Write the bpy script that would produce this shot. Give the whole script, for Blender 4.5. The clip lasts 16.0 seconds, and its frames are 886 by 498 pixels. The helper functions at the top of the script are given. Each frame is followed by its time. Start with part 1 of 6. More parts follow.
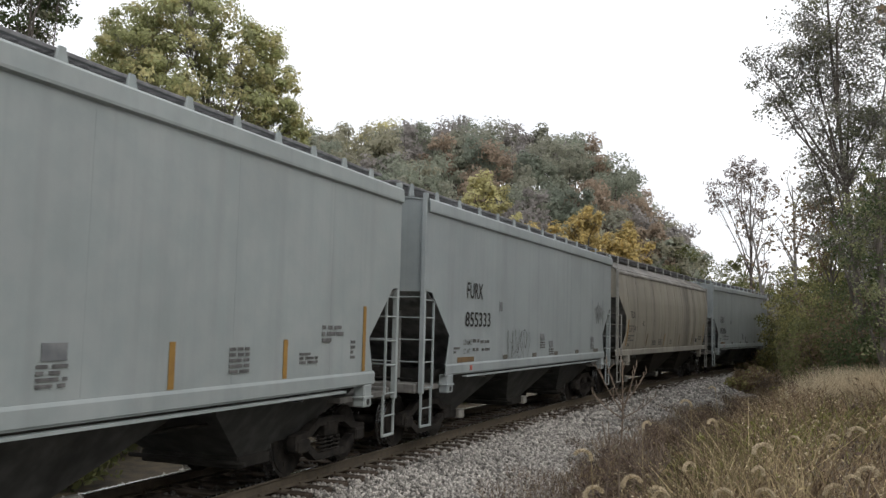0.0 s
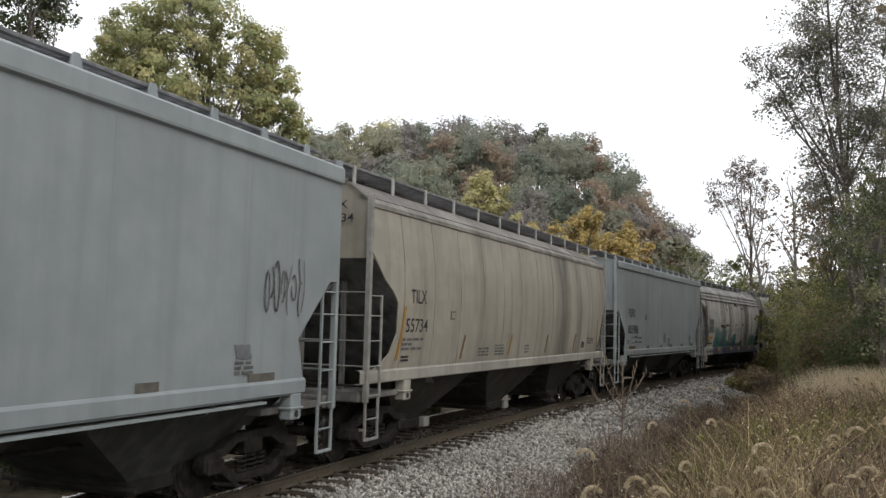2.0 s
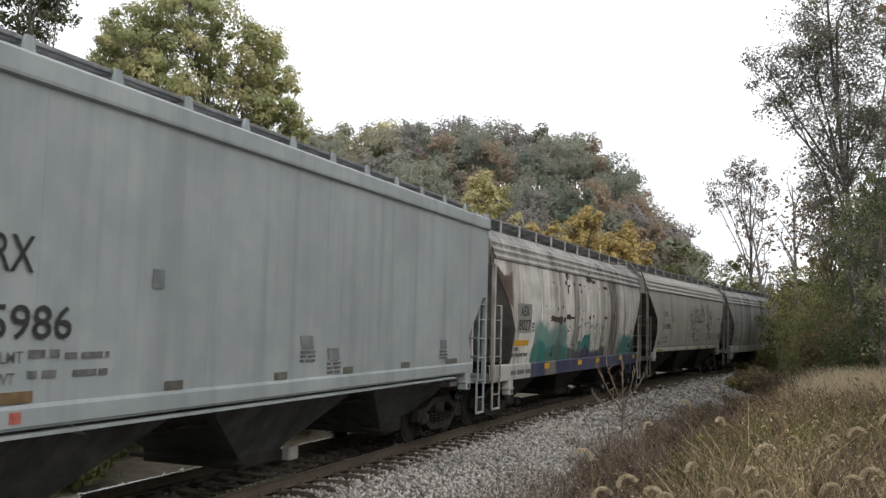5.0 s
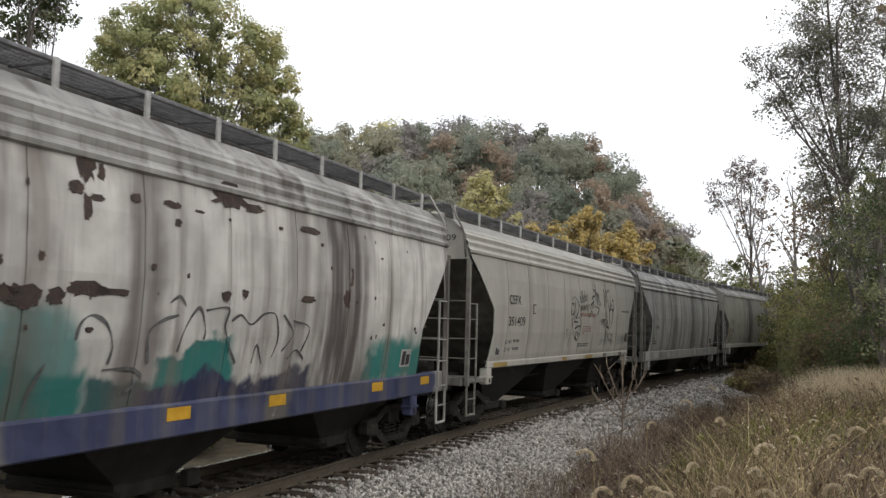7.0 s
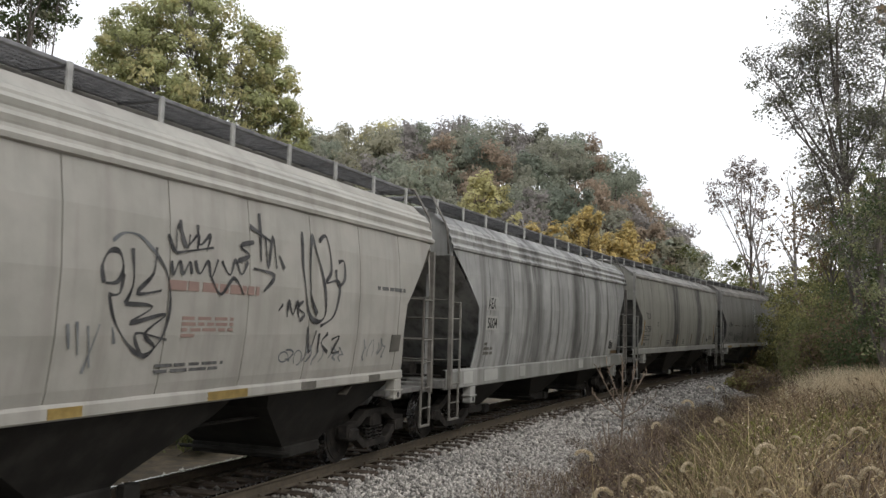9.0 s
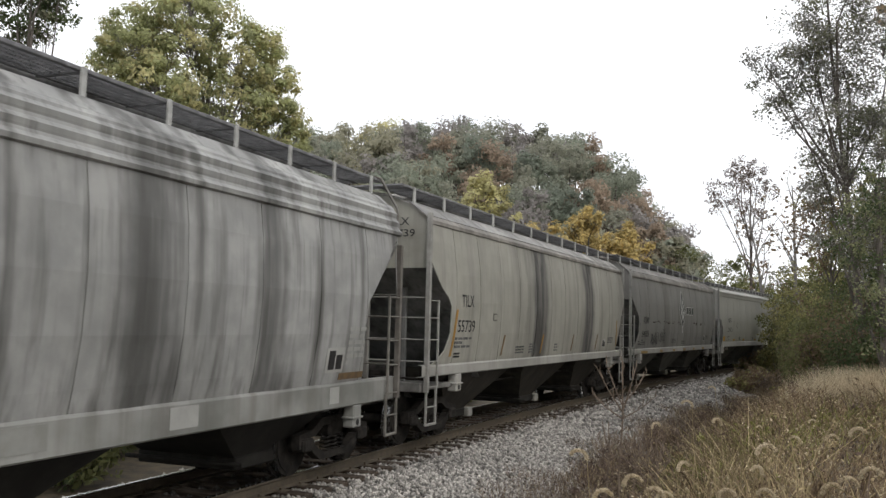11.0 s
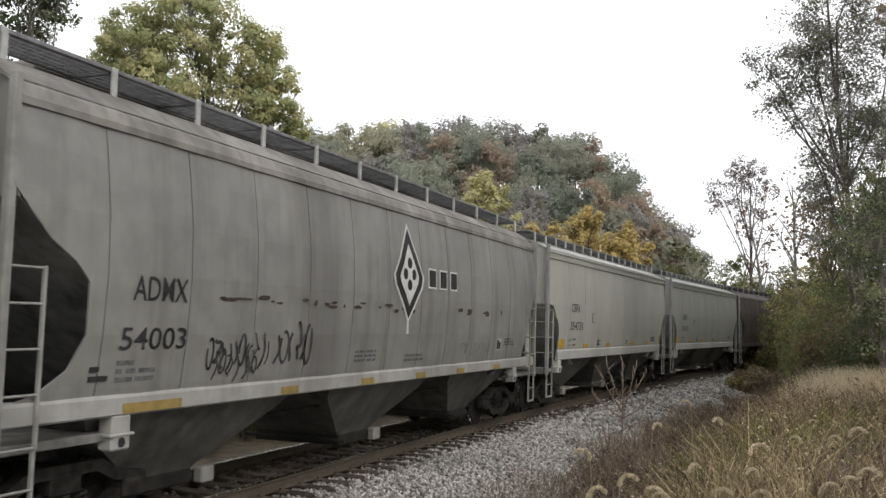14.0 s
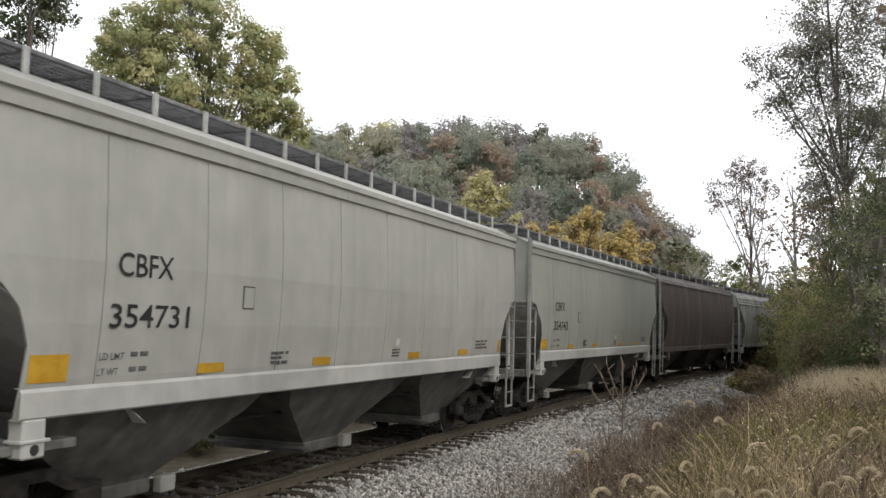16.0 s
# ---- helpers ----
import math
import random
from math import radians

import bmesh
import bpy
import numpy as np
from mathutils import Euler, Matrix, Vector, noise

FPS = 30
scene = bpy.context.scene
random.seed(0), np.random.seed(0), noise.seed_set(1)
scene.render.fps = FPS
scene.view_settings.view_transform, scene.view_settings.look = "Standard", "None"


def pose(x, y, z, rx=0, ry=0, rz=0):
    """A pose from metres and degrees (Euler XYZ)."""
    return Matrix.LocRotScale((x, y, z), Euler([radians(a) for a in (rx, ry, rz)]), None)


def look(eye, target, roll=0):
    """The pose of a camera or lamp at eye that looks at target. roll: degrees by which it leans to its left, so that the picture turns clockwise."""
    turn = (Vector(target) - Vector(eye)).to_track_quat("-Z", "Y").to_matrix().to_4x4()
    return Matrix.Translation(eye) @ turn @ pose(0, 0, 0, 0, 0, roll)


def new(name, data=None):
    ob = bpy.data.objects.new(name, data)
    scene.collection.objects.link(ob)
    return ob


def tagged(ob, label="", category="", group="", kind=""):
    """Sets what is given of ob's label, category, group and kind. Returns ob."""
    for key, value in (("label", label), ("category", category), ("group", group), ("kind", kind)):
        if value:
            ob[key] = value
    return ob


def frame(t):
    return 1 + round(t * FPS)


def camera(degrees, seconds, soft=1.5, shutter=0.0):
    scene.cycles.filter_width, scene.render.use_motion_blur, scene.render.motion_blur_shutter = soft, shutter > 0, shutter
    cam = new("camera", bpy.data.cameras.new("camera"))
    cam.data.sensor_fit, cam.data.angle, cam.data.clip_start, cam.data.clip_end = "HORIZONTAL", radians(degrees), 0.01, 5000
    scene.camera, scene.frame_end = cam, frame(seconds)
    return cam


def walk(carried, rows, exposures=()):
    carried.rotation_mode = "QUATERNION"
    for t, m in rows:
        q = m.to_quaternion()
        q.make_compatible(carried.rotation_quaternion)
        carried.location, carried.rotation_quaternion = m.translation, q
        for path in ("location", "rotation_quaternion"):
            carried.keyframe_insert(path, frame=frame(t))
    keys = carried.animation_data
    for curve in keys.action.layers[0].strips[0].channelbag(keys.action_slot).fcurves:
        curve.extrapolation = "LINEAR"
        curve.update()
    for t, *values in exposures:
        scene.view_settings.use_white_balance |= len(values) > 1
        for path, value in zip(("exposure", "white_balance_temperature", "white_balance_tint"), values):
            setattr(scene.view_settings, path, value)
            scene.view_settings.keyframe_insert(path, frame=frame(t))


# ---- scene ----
EYE = (0.0, 0.0, 2.305)
PITCH = radians(4.72)
cam = camera(53.04, 16.0, soft=1.4, shutter=0.08)
VIEW = look(EYE, (0.0, 10 * math.cos(PITCH), EYE[2] + 10 * math.sin(PITCH)), 1.42)
walk(cam, [(0, VIEW), (16, VIEW)], [(0, 0.2), (4, 0.25), (9, 0.26), (12, 0.38), (16, 0.4)])

# ---- light: an overcast sky and a weak, wide sun ----
world = bpy.data.worlds.new("overcast_sky")
scene.world = world
world.use_nodes = True
wn, wl = world.node_tree.nodes, world.node_tree.links
bg = wn["Background"]
sky = wn.new("ShaderNodeTexSky")
sky.sky_type = "NISHITA"
sky.sun_disc = False
sky.sun_elevation, sky.sun_rotation = radians(38), radians(150)
sky.dust_density = 4.0
hazy = wn.new("ShaderNodeMix")
hazy.data_type = "RGBA"
hazy.inputs["Factor"].default_value = 0.86
cloud_map = wn.new("ShaderNodeTexCoord")
cloud = wn.new("ShaderNodeTexNoise")
cloud.inputs["Scale"].default_value = 2.2
cloud.inputs["Detail"].default_value = 5
ramp = wn.new("ShaderNodeValToRGB")
ramp.color_ramp.elements[0].position, ramp.color_ramp.elements[0].color = 0.3, (9.6, 9.8, 10.4, 1)
ramp.color_ramp.elements[1].position, ramp.color_ramp.elements[1].color = 0.65, (12.6, 12.6, 12.8, 1)
wl.new(cloud_map.outputs["Generated"], cloud.inputs["Vector"])
wl.new(cloud.outputs["Fac"], ramp.inputs["Fac"])
wl.new(sky.outputs["Color"], hazy.inputs["A"])
wl.new(ramp.outputs["Color"], hazy.inputs["B"])
wl.new(hazy.outputs["Result"], bg.inputs["Color"])
bg.inputs["Strength"].default_value = 0.1
sun = new("sun", bpy.data.lights.new("sun", "SUN"))
sun.data.energy, sun.data.angle, sun.data.color = 0.6, radians(25), (1.0, 0.97, 0.92)
sun.matrix_world = look((0, 0, 60), (0 - 60 * math.sin(radians(150)) / math.tan(radians(38)), 0 - 60 * math.cos(radians(150)) / math.tan(radians(38)), 0))

# ---- the track: an arc that bends towards the camera's side ----
TH, KAP, D0, SPEED = 0.3426, 1 / 299.84, 7.583, 8.89
RAD = 1 / KAP
P0 = (-math.cos(TH) * D0, math.sin(TH) * D0)
CEN = (P0[0] + RAD * math.cos(TH), P0[1] - RAD * math.sin(TH))


def on_track(s, lat=0.0):
    """Place at s metres along the track, lat metres to the camera's side of its centre, and the heading there."""
    a = TH + KAP * s
    r = RAD - lat
    return CEN[0] - r * math.cos(a), CEN[1] + r * math.sin(a), a


def to_track(x, y):
    dx, dy = x - CEN[0], y - CEN[1]
    return (np.arctan2(dy, -dx) - TH) * RAD, RAD - np.hypot(dx, dy)


# ---- materials ----
def rgb(c):
    return (c[0], c[1], c[2], 1.0)


def surf(name, a, b, scale=6.0, rough=0.65, metal=0.0, bump=0.12, big=0.5, shade=0.25, streak=None, streak_amount=0.5, bands=(), spots=None, spot_at=0.66, spot_scale=3.0, zones=(), island=0.0, each=0.0, stretch=(1, 1, 1), translucent=0.0, spec=0.5):
    """A paint, stone, wood or leaf: two colours by fine noise, broad stains, and if asked runs, bands, spots and painted zones."""
    m = bpy.data.materials.new(name)
    m.use_nodes = True
    nt = m.node_tree
    N, L = nt.nodes, nt.links
    bs = N["Principled BSDF"]
    tc = N.new("ShaderNodeTexCoord")

    def mapped(sc):
        mp = N.new("ShaderNodeMapping")
        mp.inputs["Scale"].default_value = sc
        L.new(tc.outputs["Object"], mp.inputs["Vector"])
        return mp.outputs["Vector"]

    def noi(sc, vec, det=5):
        n = N.new("ShaderNodeTexNoise")
        n.inputs["Scale"].default_value = sc
        n.inputs["Detail"].default_value = det
        L.new(vec, n.inputs["Vector"])
        return n.outputs["Fac"]

    def rng(val, lo, hi, to0=0.0, to1=1.0):
        r = N.new("ShaderNodeMapRange")
        r.interpolation_type = "SMOOTHSTEP"
        for k, v in zip(("From Min", "From Max", "To Min", "To Max"), (lo, hi, to0, to1)):
            r.inputs[k].default_value = v
        L.new(val, r.inputs["Value"])
        return r.outputs["Result"]

    def math_(op, p, q):
        n = N.new("ShaderNodeMath")
        n.operation = op
        for i, v in enumerate((p, q)):
            if isinstance(v, (int, float)):
                n.inputs[i].default_value = v
            else:
                L.new(v, n.inputs[i])
        return n.outputs[0]

    def mix(fac, p, q, mode="MIX"):
        n = N.new("ShaderNodeMix")
        n.data_type, n.blend_type = "RGBA", mode
        for key, v in (("Factor", fac), ("A", p), ("B", q)):
            if isinstance(v, (int, float)):
                n.inputs[key].default_value = v
            elif isinstance(v, tuple):
                n.inputs[key].default_value = rgb(v)
            else:
                L.new(v, n.inputs[key])
        return n.outputs["Result"]

    base_vec = mapped(stretch)
    fine = noi(scale, base_vec)
    col = mix(rng(fine, 0.3, 0.7), a, b)
    if zones or bands:
        sep = N.new("ShaderNodeSeparateXYZ")
        L.new(tc.outputs["Object"], sep.inputs[0])
        wob = math_("SUBTRACT", noi(1.6, mapped((1, 1, 1)), 6), 0.5)
    for c, x0, x1, z0, z1, soft in zones:
        zz = math_("ADD", sep.outputs["Z"], math_("MULTIPLY", wob, 0.9))
        xx = math_("ADD", sep.outputs["X"], math_("MULTIPLY", wob, 0.7))
        f = math_("MULTIPLY", math_("MULTIPLY", rng(zz, z0 - soft, z0 + soft), rng(zz, z1 - soft, z1 + soft, 1, 0)), math_("MULTIPLY", rng(xx, x0 - 0.1, x0 + 0.1), rng(xx, x1 - 0.1, x1 + 0.1, 1, 0)))
        col = mix(f, col, c)
    if streak:
        s1 = noi(1.0, mapped((2.6, 2.6, 0.12)), 7)
        col = mix(math_("MULTIPLY", rng(s1, 0.46, 0.72), streak_amount), col, streak)
        s2 = noi(1.0, mapped((9.0, 9.0, 0.3)), 4)
        col = mix(math_("MULTIPLY", rng(s2, 0.5, 0.75), streak_amount * 0.5), col, streak)
    for c, x, w, amount in bands:
        d = math_("ABSOLUTE", math_("ADD", math_("SUBTRACT", sep.outputs["X"], x), math_("MULTIPLY", wob, 0.5)), 0)
        s3 = noi(1.0, mapped((5.0, 5.0, 0.2)), 4)
        col = mix(math_("MULTIPLY", math_("MULTIPLY", rng(d, w * 0.25, w, 1, 0), rng(s3, 0.25, 0.6, 0.35, 1)), amount), col, c)
    if spots:
        sp = noi(spot_scale, mapped((1, 1, 0.8)), 9)
        col = mix(rng(sp, spot_at, spot_at + 0.025), col, spots)
    broad = noi(big, mapped((1, 1, 1)), 3)
    col = mix(1.0, col, mix(rng(broad, 0.25, 0.75), (1 - shade,) * 3, (1 + shade * 0.3,) * 3), "MULTIPLY")
    if island or each:
        if island:
            g = N.new("ShaderNodeNewGeometry")
            rnd = g.outputs["Random Per Island"]
        else:
            g = N.new("ShaderNodeObjectInfo")
            rnd = g.outputs["Random"]
        k = island or each
        col = mix(1.0, col, mix(rnd, (1 - k,) * 3, (1 + k * 0.6,) * 3), "MULTIPLY")
    L.new(col, bs.inputs["Base Color"])
    bs.inputs["Metallic"].default_value = metal
    bs.inputs["Specular IOR Level"].default_value = spec
    L.new(rng(fine, 0.2, 0.8, max(0.02, rough - 0.12), min(1, rough + 0.12)), bs.inputs["Roughness"])
    if bump:
        bp = N.new("ShaderNodeBump")
        bp.inputs["Strength"].default_value = bump
        bp.inputs["Distance"].default_value = 0.02
        L.new(noi(scale * 3, base_vec, 6), bp.inputs["Height"])
        L.new(bp.outputs["Normal"], bs.inputs["Normal"])
    if translucent:
        tr = N.new("ShaderNodeBsdfTranslucent")
        L.new(col, tr.inputs["Color"])
        ms = N.new("ShaderNodeMixShader")
        ms.inputs[0].default_value = translucent
        L.new(bs.outputs[0], ms.inputs[1])
        L.new(tr.outputs[0], ms.inputs[2])
        L.new(ms.outputs[0], N["Material Output"].inputs["Surface"])
    return m


M_STEEL = surf("worn_rail_steel", (0.075, 0.06, 0.042), (0.13, 0.105, 0.075), 9, 0.7, 0.0, 0.2)
M_SHINE = surf("polished_steel", (0.55, 0.55, 0.56), (0.7, 0.7, 0.7), 20, 0.22, 1.0, 0.02)
M_TIE = surf("creosoted_wood", (0.055, 0.042, 0.032), (0.12, 0.095, 0.075), 5, 0.9, 0, 0.5, each=0.35, stretch=(1, 8, 8), spec=0.12)
M_STONE = surf("grey_ballast", (0.24, 0.226, 0.203), (0.52, 0.49, 0.445), 30, 0.92, 0, 0.5, island=0.7)
# darker bed and stones along the middle of the track
M_DARKBED = surf("dark_track_bed", (0.05, 0.045, 0.04), (0.13, 0.118, 0.104), 22, 0.9, 0, 0.8, big=0.3, spec=0.12)
M_DARKSTONE = surf("dark_grey_ballast", (0.1, 0.094, 0.087), (0.24, 0.225, 0.205), 30, 0.9, 0, 0.5, island=0.5, spec=0.12)
M_BED = surf("ballast_bed", (0.06, 0.056, 0.05), (0.24, 0.23, 0.215), 22, 0.95, 0, 0.8, big=0.3)
M_SOIL = surf("leaf_littered_soil", (0.06, 0.048, 0.03), (0.15, 0.115, 0.07), 3, 0.95, 0, 0.8, big=0.08, shade=0.45)
M_IRON = surf("grimy_cast_iron", (0.018, 0.017, 0.016), (0.05, 0.045, 0.04), 7, 0.75, 0.1, 0.3, spec=0.12)
M_BLACK = surf("black_stencil", (0.012, 0.012, 0.013), (0.03, 0.03, 0.03), 9, 0.6)
M_DARKTEXT = surf("faded_stencil", (0.07, 0.07, 0.07), (0.16, 0.16, 0.155), 14, 0.7)
M_YELLOW = surf("yellow_reflective_tape", (0.5, 0.27, 0.015), (0.62, 0.36, 0.03), 8, 0.5)
M_ORANGE = surf("amber_stripe", (0.27, 0.15, 0.03), (0.36, 0.21, 0.05), 8, 0.6)
M_OCHRE = surf("dirty_ochre_tape", (0.24, 0.165, 0.045), (0.36, 0.255, 0.08), 8, 0.65, shade=0.3)
M_BROWNTAPE = surf("dirty_brown_tape", (0.12, 0.075, 0.035), (0.2, 0.13, 0.06), 8, 0.7)
M_GREYTAPE = surf("dirty_grey_tape", (0.09, 0.085, 0.07), (0.15, 0.14, 0.12), 8, 0.7)
M_RED = surf("red_stencil", (0.3, 0.06, 0.05), (0.45, 0.14, 0.11), 14, 0.7)
M_WHITE = surf("white_decal", (0.55, 0.55, 0.53), (0.68, 0.68, 0.66), 10, 0.6, shade=0.15)
M_SPRAY = surf("black_spray_paint", (0.02, 0.02, 0.022), (0.1, 0.1, 0.1), 5, 0.7)
M_GREYSPRAY = surf("faded_spray_paint", (0.13, 0.14, 0.15), (0.24, 0.25, 0.25), 5, 0.7)
M_RUST = surf("flaked_rust", (0.042, 0.031, 0.027), (0.085, 0.057, 0.046), 12, 0.9, 0, 0.5)
M_GRATE = surf("galvanised_grating", (0.15, 0.15, 0.155), (0.27, 0.27, 0.275), 8, 0.6, 0.3)
M_SEAM = surf("seam_grime", (0.09, 0.082, 0.07), (0.17, 0.16, 0.14), 5, 0.8, streak=(0.05, 0.045, 0.04), streak_amount=0.5)
M_PALESEAM = surf("pale_seam_grime", (0.17, 0.168, 0.15), (0.25, 0.247, 0.225), 5, 0.8)
M_GALV = surf("galvanised_bar", (0.36, 0.36, 0.34), (0.5, 0.5, 0.48), 10, 0.5, 0.1)


# ---- mesh helpers ----
class Mesh:
    """Gathers faces for one mesh object."""

    def __init__(self):
        self.v, self.f = [], []

    def add(self, vs, fs):
        n = len(self.v)
        self.v += [tuple(p) for p in vs]
        self.f += [tuple(i + n for i in f) for f in fs]
        return self

    def box(self, x0, x1, y0, y1, z0, z1, c=0.0):
        x0, x1, y0, y1, z0, z1 = min(x0, x1), max(x0, x1), min(y0, y1), max(y0, y1), min(z0, z1), max(z0, z1)
        if c <= 0:
            return self.add([(x, y, z) for x in (x0, x1) for y in (y0, y1) for z in (z0, z1)], [(0, 1, 3, 2), (4, 6, 7, 5), (0, 4, 5, 1), (2, 3, 7, 6), (0, 2, 6, 4), (1, 5, 7, 3)])
        c = min(c, (x1 - x0) / 3, (y1 - y0) / 3, (z1 - z0) / 3)
        X, Y, Z = ((x0, x0 + c, x1 - c, x1), (y0, y0 + c, y1 - c, y1), (z0, z0 + c, z1 - c, z1))
        vs, ix = [], {}
        for sx in (0, 1):
            for sy in (0, 1):
                for sz in (0, 1):
                    for ax in range(3):
                        k = [(1, 2)[s] for s in (sx, sy, sz)]
                        k[ax] = (0, 3)[(sx, sy, sz)[ax]]
                        ix[sx, sy, sz, ax] = len(vs)
                        vs.append((X[k[0]], Y[k[1]], Z[k[2]]))
        fs = []
        for ax in range(3):
            b, d = (ax + 1) % 3, (ax + 2) % 3
            for s in (0, 1):
                q = []
                for (p, r) in ((0, 0), (1, 0), (1, 1), (0, 1)):
                    k = [0, 0, 0]
                    k[ax], k[b], k[d] = s, p, r
                    q.append(ix[(*k, ax)])
                fs.append(q if s else q[::-1])
            for p in (0, 1):
                for r in (0, 1):
                    k0, k1 = [0, 0, 0], [0, 0, 0]
                    k0[b] = k1[b] = p
                    k0[d] = k1[d] = r
                    k1[ax] = 1
                    q = [ix[(*k0, b)], ix[(*k1, b)], ix[(*k1, d)], ix[(*k0, d)]]
                    fs.append(q if (p == r) else q[::-1])
        for sx in (0, 1):
            for sy in (0, 1):
                for sz in (0, 1):
                    q = [ix[sx, sy, sz, a] for a in range(3)]
                    fs.append(q if (sx + sy + sz) % 2 else q[::-1])
        return self.add(vs, fs)

    def tube(self, pts, r, n=6, r1=None):
        pts = [Vector(p) for p in pts]
        rings = []
        for i, p in enumerate(pts):
            d = (pts[min(i + 1, len(pts) - 1)] - pts[max(i - 1, 0)]).normalized()
            u = d.cross(Vector((0.31, 0.23, 0.92)) if abs(d.z) < 0.9 else Vector((1, 0.1, 0))).normalized()
            w = d.cross(u)
            rr = r if r1 is None else r + (r1 - r) * i / (len(pts) - 1)
            rings.append([p + u * (rr * math.cos(2 * math.pi * k / n)) + w * (rr * math.sin(2 * math.pi * k / n)) for k in range(n)])
        fs = [(i * n + k, i * n + (k + 1) % n, (i + 1) * n + (k + 1) % n, (i + 1) * n + k) for i in range(len(pts) - 1) for k in range(n)]
        fs += [tuple(range(n))[::-1], tuple((len(pts) - 1) * n + k for k in range(n))]
        return self.add([p for ring in rings for p in ring], fs)

    def disc(self, x, y0, y1, z, r, n=20):
        """A cylinder along y."""
        ring = [(x + r * math.cos(2 * math.pi * k / n), z + r * math.sin(2 * math.pi * k / n)) for k in range(n)]
        return self.add([(a, y, b) for y in (y0, y1) for a, b in ring], [(k, (k + 1) % n, n + (k + 1) % n, n + k) for k in range(n)] + [tuple(range(n)), tuple(range(n, 2 * n))[::-1]])

    def grid(self, rows):
        w = len(rows[0])
        return self.add([p for r in rows for p in r], [(i * w + j, i * w + j + 1, (i + 1) * w + j + 1, (i + 1) * w + j) for i in range(len(rows) - 1) for j in range(w - 1)])

    def slab(self, rows, off):
        """A sheet with thickness: the grid rows and the same shifted by off."""
        w, h = len(rows[0]), len(rows)
        a = [Vector(p) for r in rows for p in r]
        b = [p + Vector(off) for p in a]
        n = len(a)
        fs = [(i * w + j, i * w + j + 1, (i + 1) * w + j + 1, (i + 1) * w + j) for i in range(h - 1) for j in range(w - 1)]
        fs += [tuple(k + n for k in f[::-1]) for f in fs]
        rim = [j for j in range(w)] + [i * w + w - 1 for i in range(1, h)] + [(h - 1) * w + j for j in range(w - 2, -1, -1)] + [i * w for i in range(h - 2, 0, -1)]
        fs += [(rim[k], rim[(k + 1) % len(rim)], rim[(k + 1) % len(rim)] + n, rim[k] + n) for k in range(len(rim))]
        return self.add(a + b, fs)

    def data(self, name, mats, smooth=False):
        me = bpy.data.meshes.new(name)
        me.from_pydata(self.v, [], self.f)
        for m in (mats if isinstance(mats, (list, tuple)) else [mats]):
            me.materials.append(m)
        if smooth:
            me.polygons.foreach_set("use_smooth", [True] * len(me.polygons))
        me.update()
        return me


def part(name, mesh, mat, parent, label="", smooth=False):
    """Links a Mesh, or mesh data, as one object under a thing or a part."""
    me = mesh.data(name, mat, smooth) if isinstance(mesh, Mesh) else mesh
    ob = new(name, me)
    ob.parent = parent
    return tagged(ob, label)


def quads(name, V, mats, index=None):
    """Fast mesh of loose quads from an array (n, 4, 3)."""
    n = len(V)
    me = bpy.data.meshes.new(name)
    me.vertices.add(4 * n)
    me.vertices.foreach_set("co", np.ascontiguousarray(V, dtype=np.float32).ravel())
    me.loops.add(4 * n)
    me.loops.foreach_set("vertex_index", np.arange(4 * n, dtype=np.int32))
    me.polygons.add(n)
    me.polygons.foreach_set("loop_start", np.arange(0, 4 * n, 4, dtype=np.int32))
    for m in mats:
        me.materials.append(m)
    if index is not None:
        me.polygons.foreach_set("material_index", np.asarray(index, dtype=np.int32))
    me.update(calc_edges=True)
    return me


def tris(name, V, F, mats):
    me = bpy.data.meshes.new(name)
    me.vertices.add(len(V))
    me.vertices.foreach_set("co", np.ascontiguousarray(V, dtype=np.float32).ravel())
    me.loops.add(3 * len(F))
    me.loops.foreach_set("vertex_index", np.ascontiguousarray(F, dtype=np.int32).ravel())
    me.polygons.add(len(F))
    me.polygons.foreach_set("loop_start", np.arange(0, 3 * len(F), 3, dtype=np.int32))
    for m in mats:
        me.materials.append(m)
    me.update(calc_edges=True)
    return me


# ---- ground ----
def smooth(v, a, b):
    t = np.clip((np.asarray(v, float) - a) / (b - a), 0, 1)
    return t * t * (3 - 2 * t)


def ground_z(x, y):
    x, y = np.asarray(x, float), np.asarray(y, float)
    s, lat = to_track(x, y)
    near = -0.27 - 0.6 * smooth(lat, 1.5, 4.6) + 1.45 * smooth(lat, 4.6, 8.5) + 1.9 * smooth(lat, 8.5, 18) + 3.0 * smooth(lat, 18, 60)
    far = -0.27 - 0.75 * smooth(-lat, 1.5, 3.6) + 0.5 * smooth(-lat, 5, 14)
    hill = (2 + 25.5 * (1 - smooth(x, 21, 54)) * (0.78 + 0.22 * smooth(x, -40, 4))) * smooth(y - 0.25 * x, 75, 160) * smooth(-lat, 18, 50)
    lump = 0.05 * np.sin(x * 1.9 + 0.7 * y) * np.sin(1.3 * y - x) * smooth(abs(lat), 3.5, 6)
    return np.where(lat > 0, near, far + hill) + lump


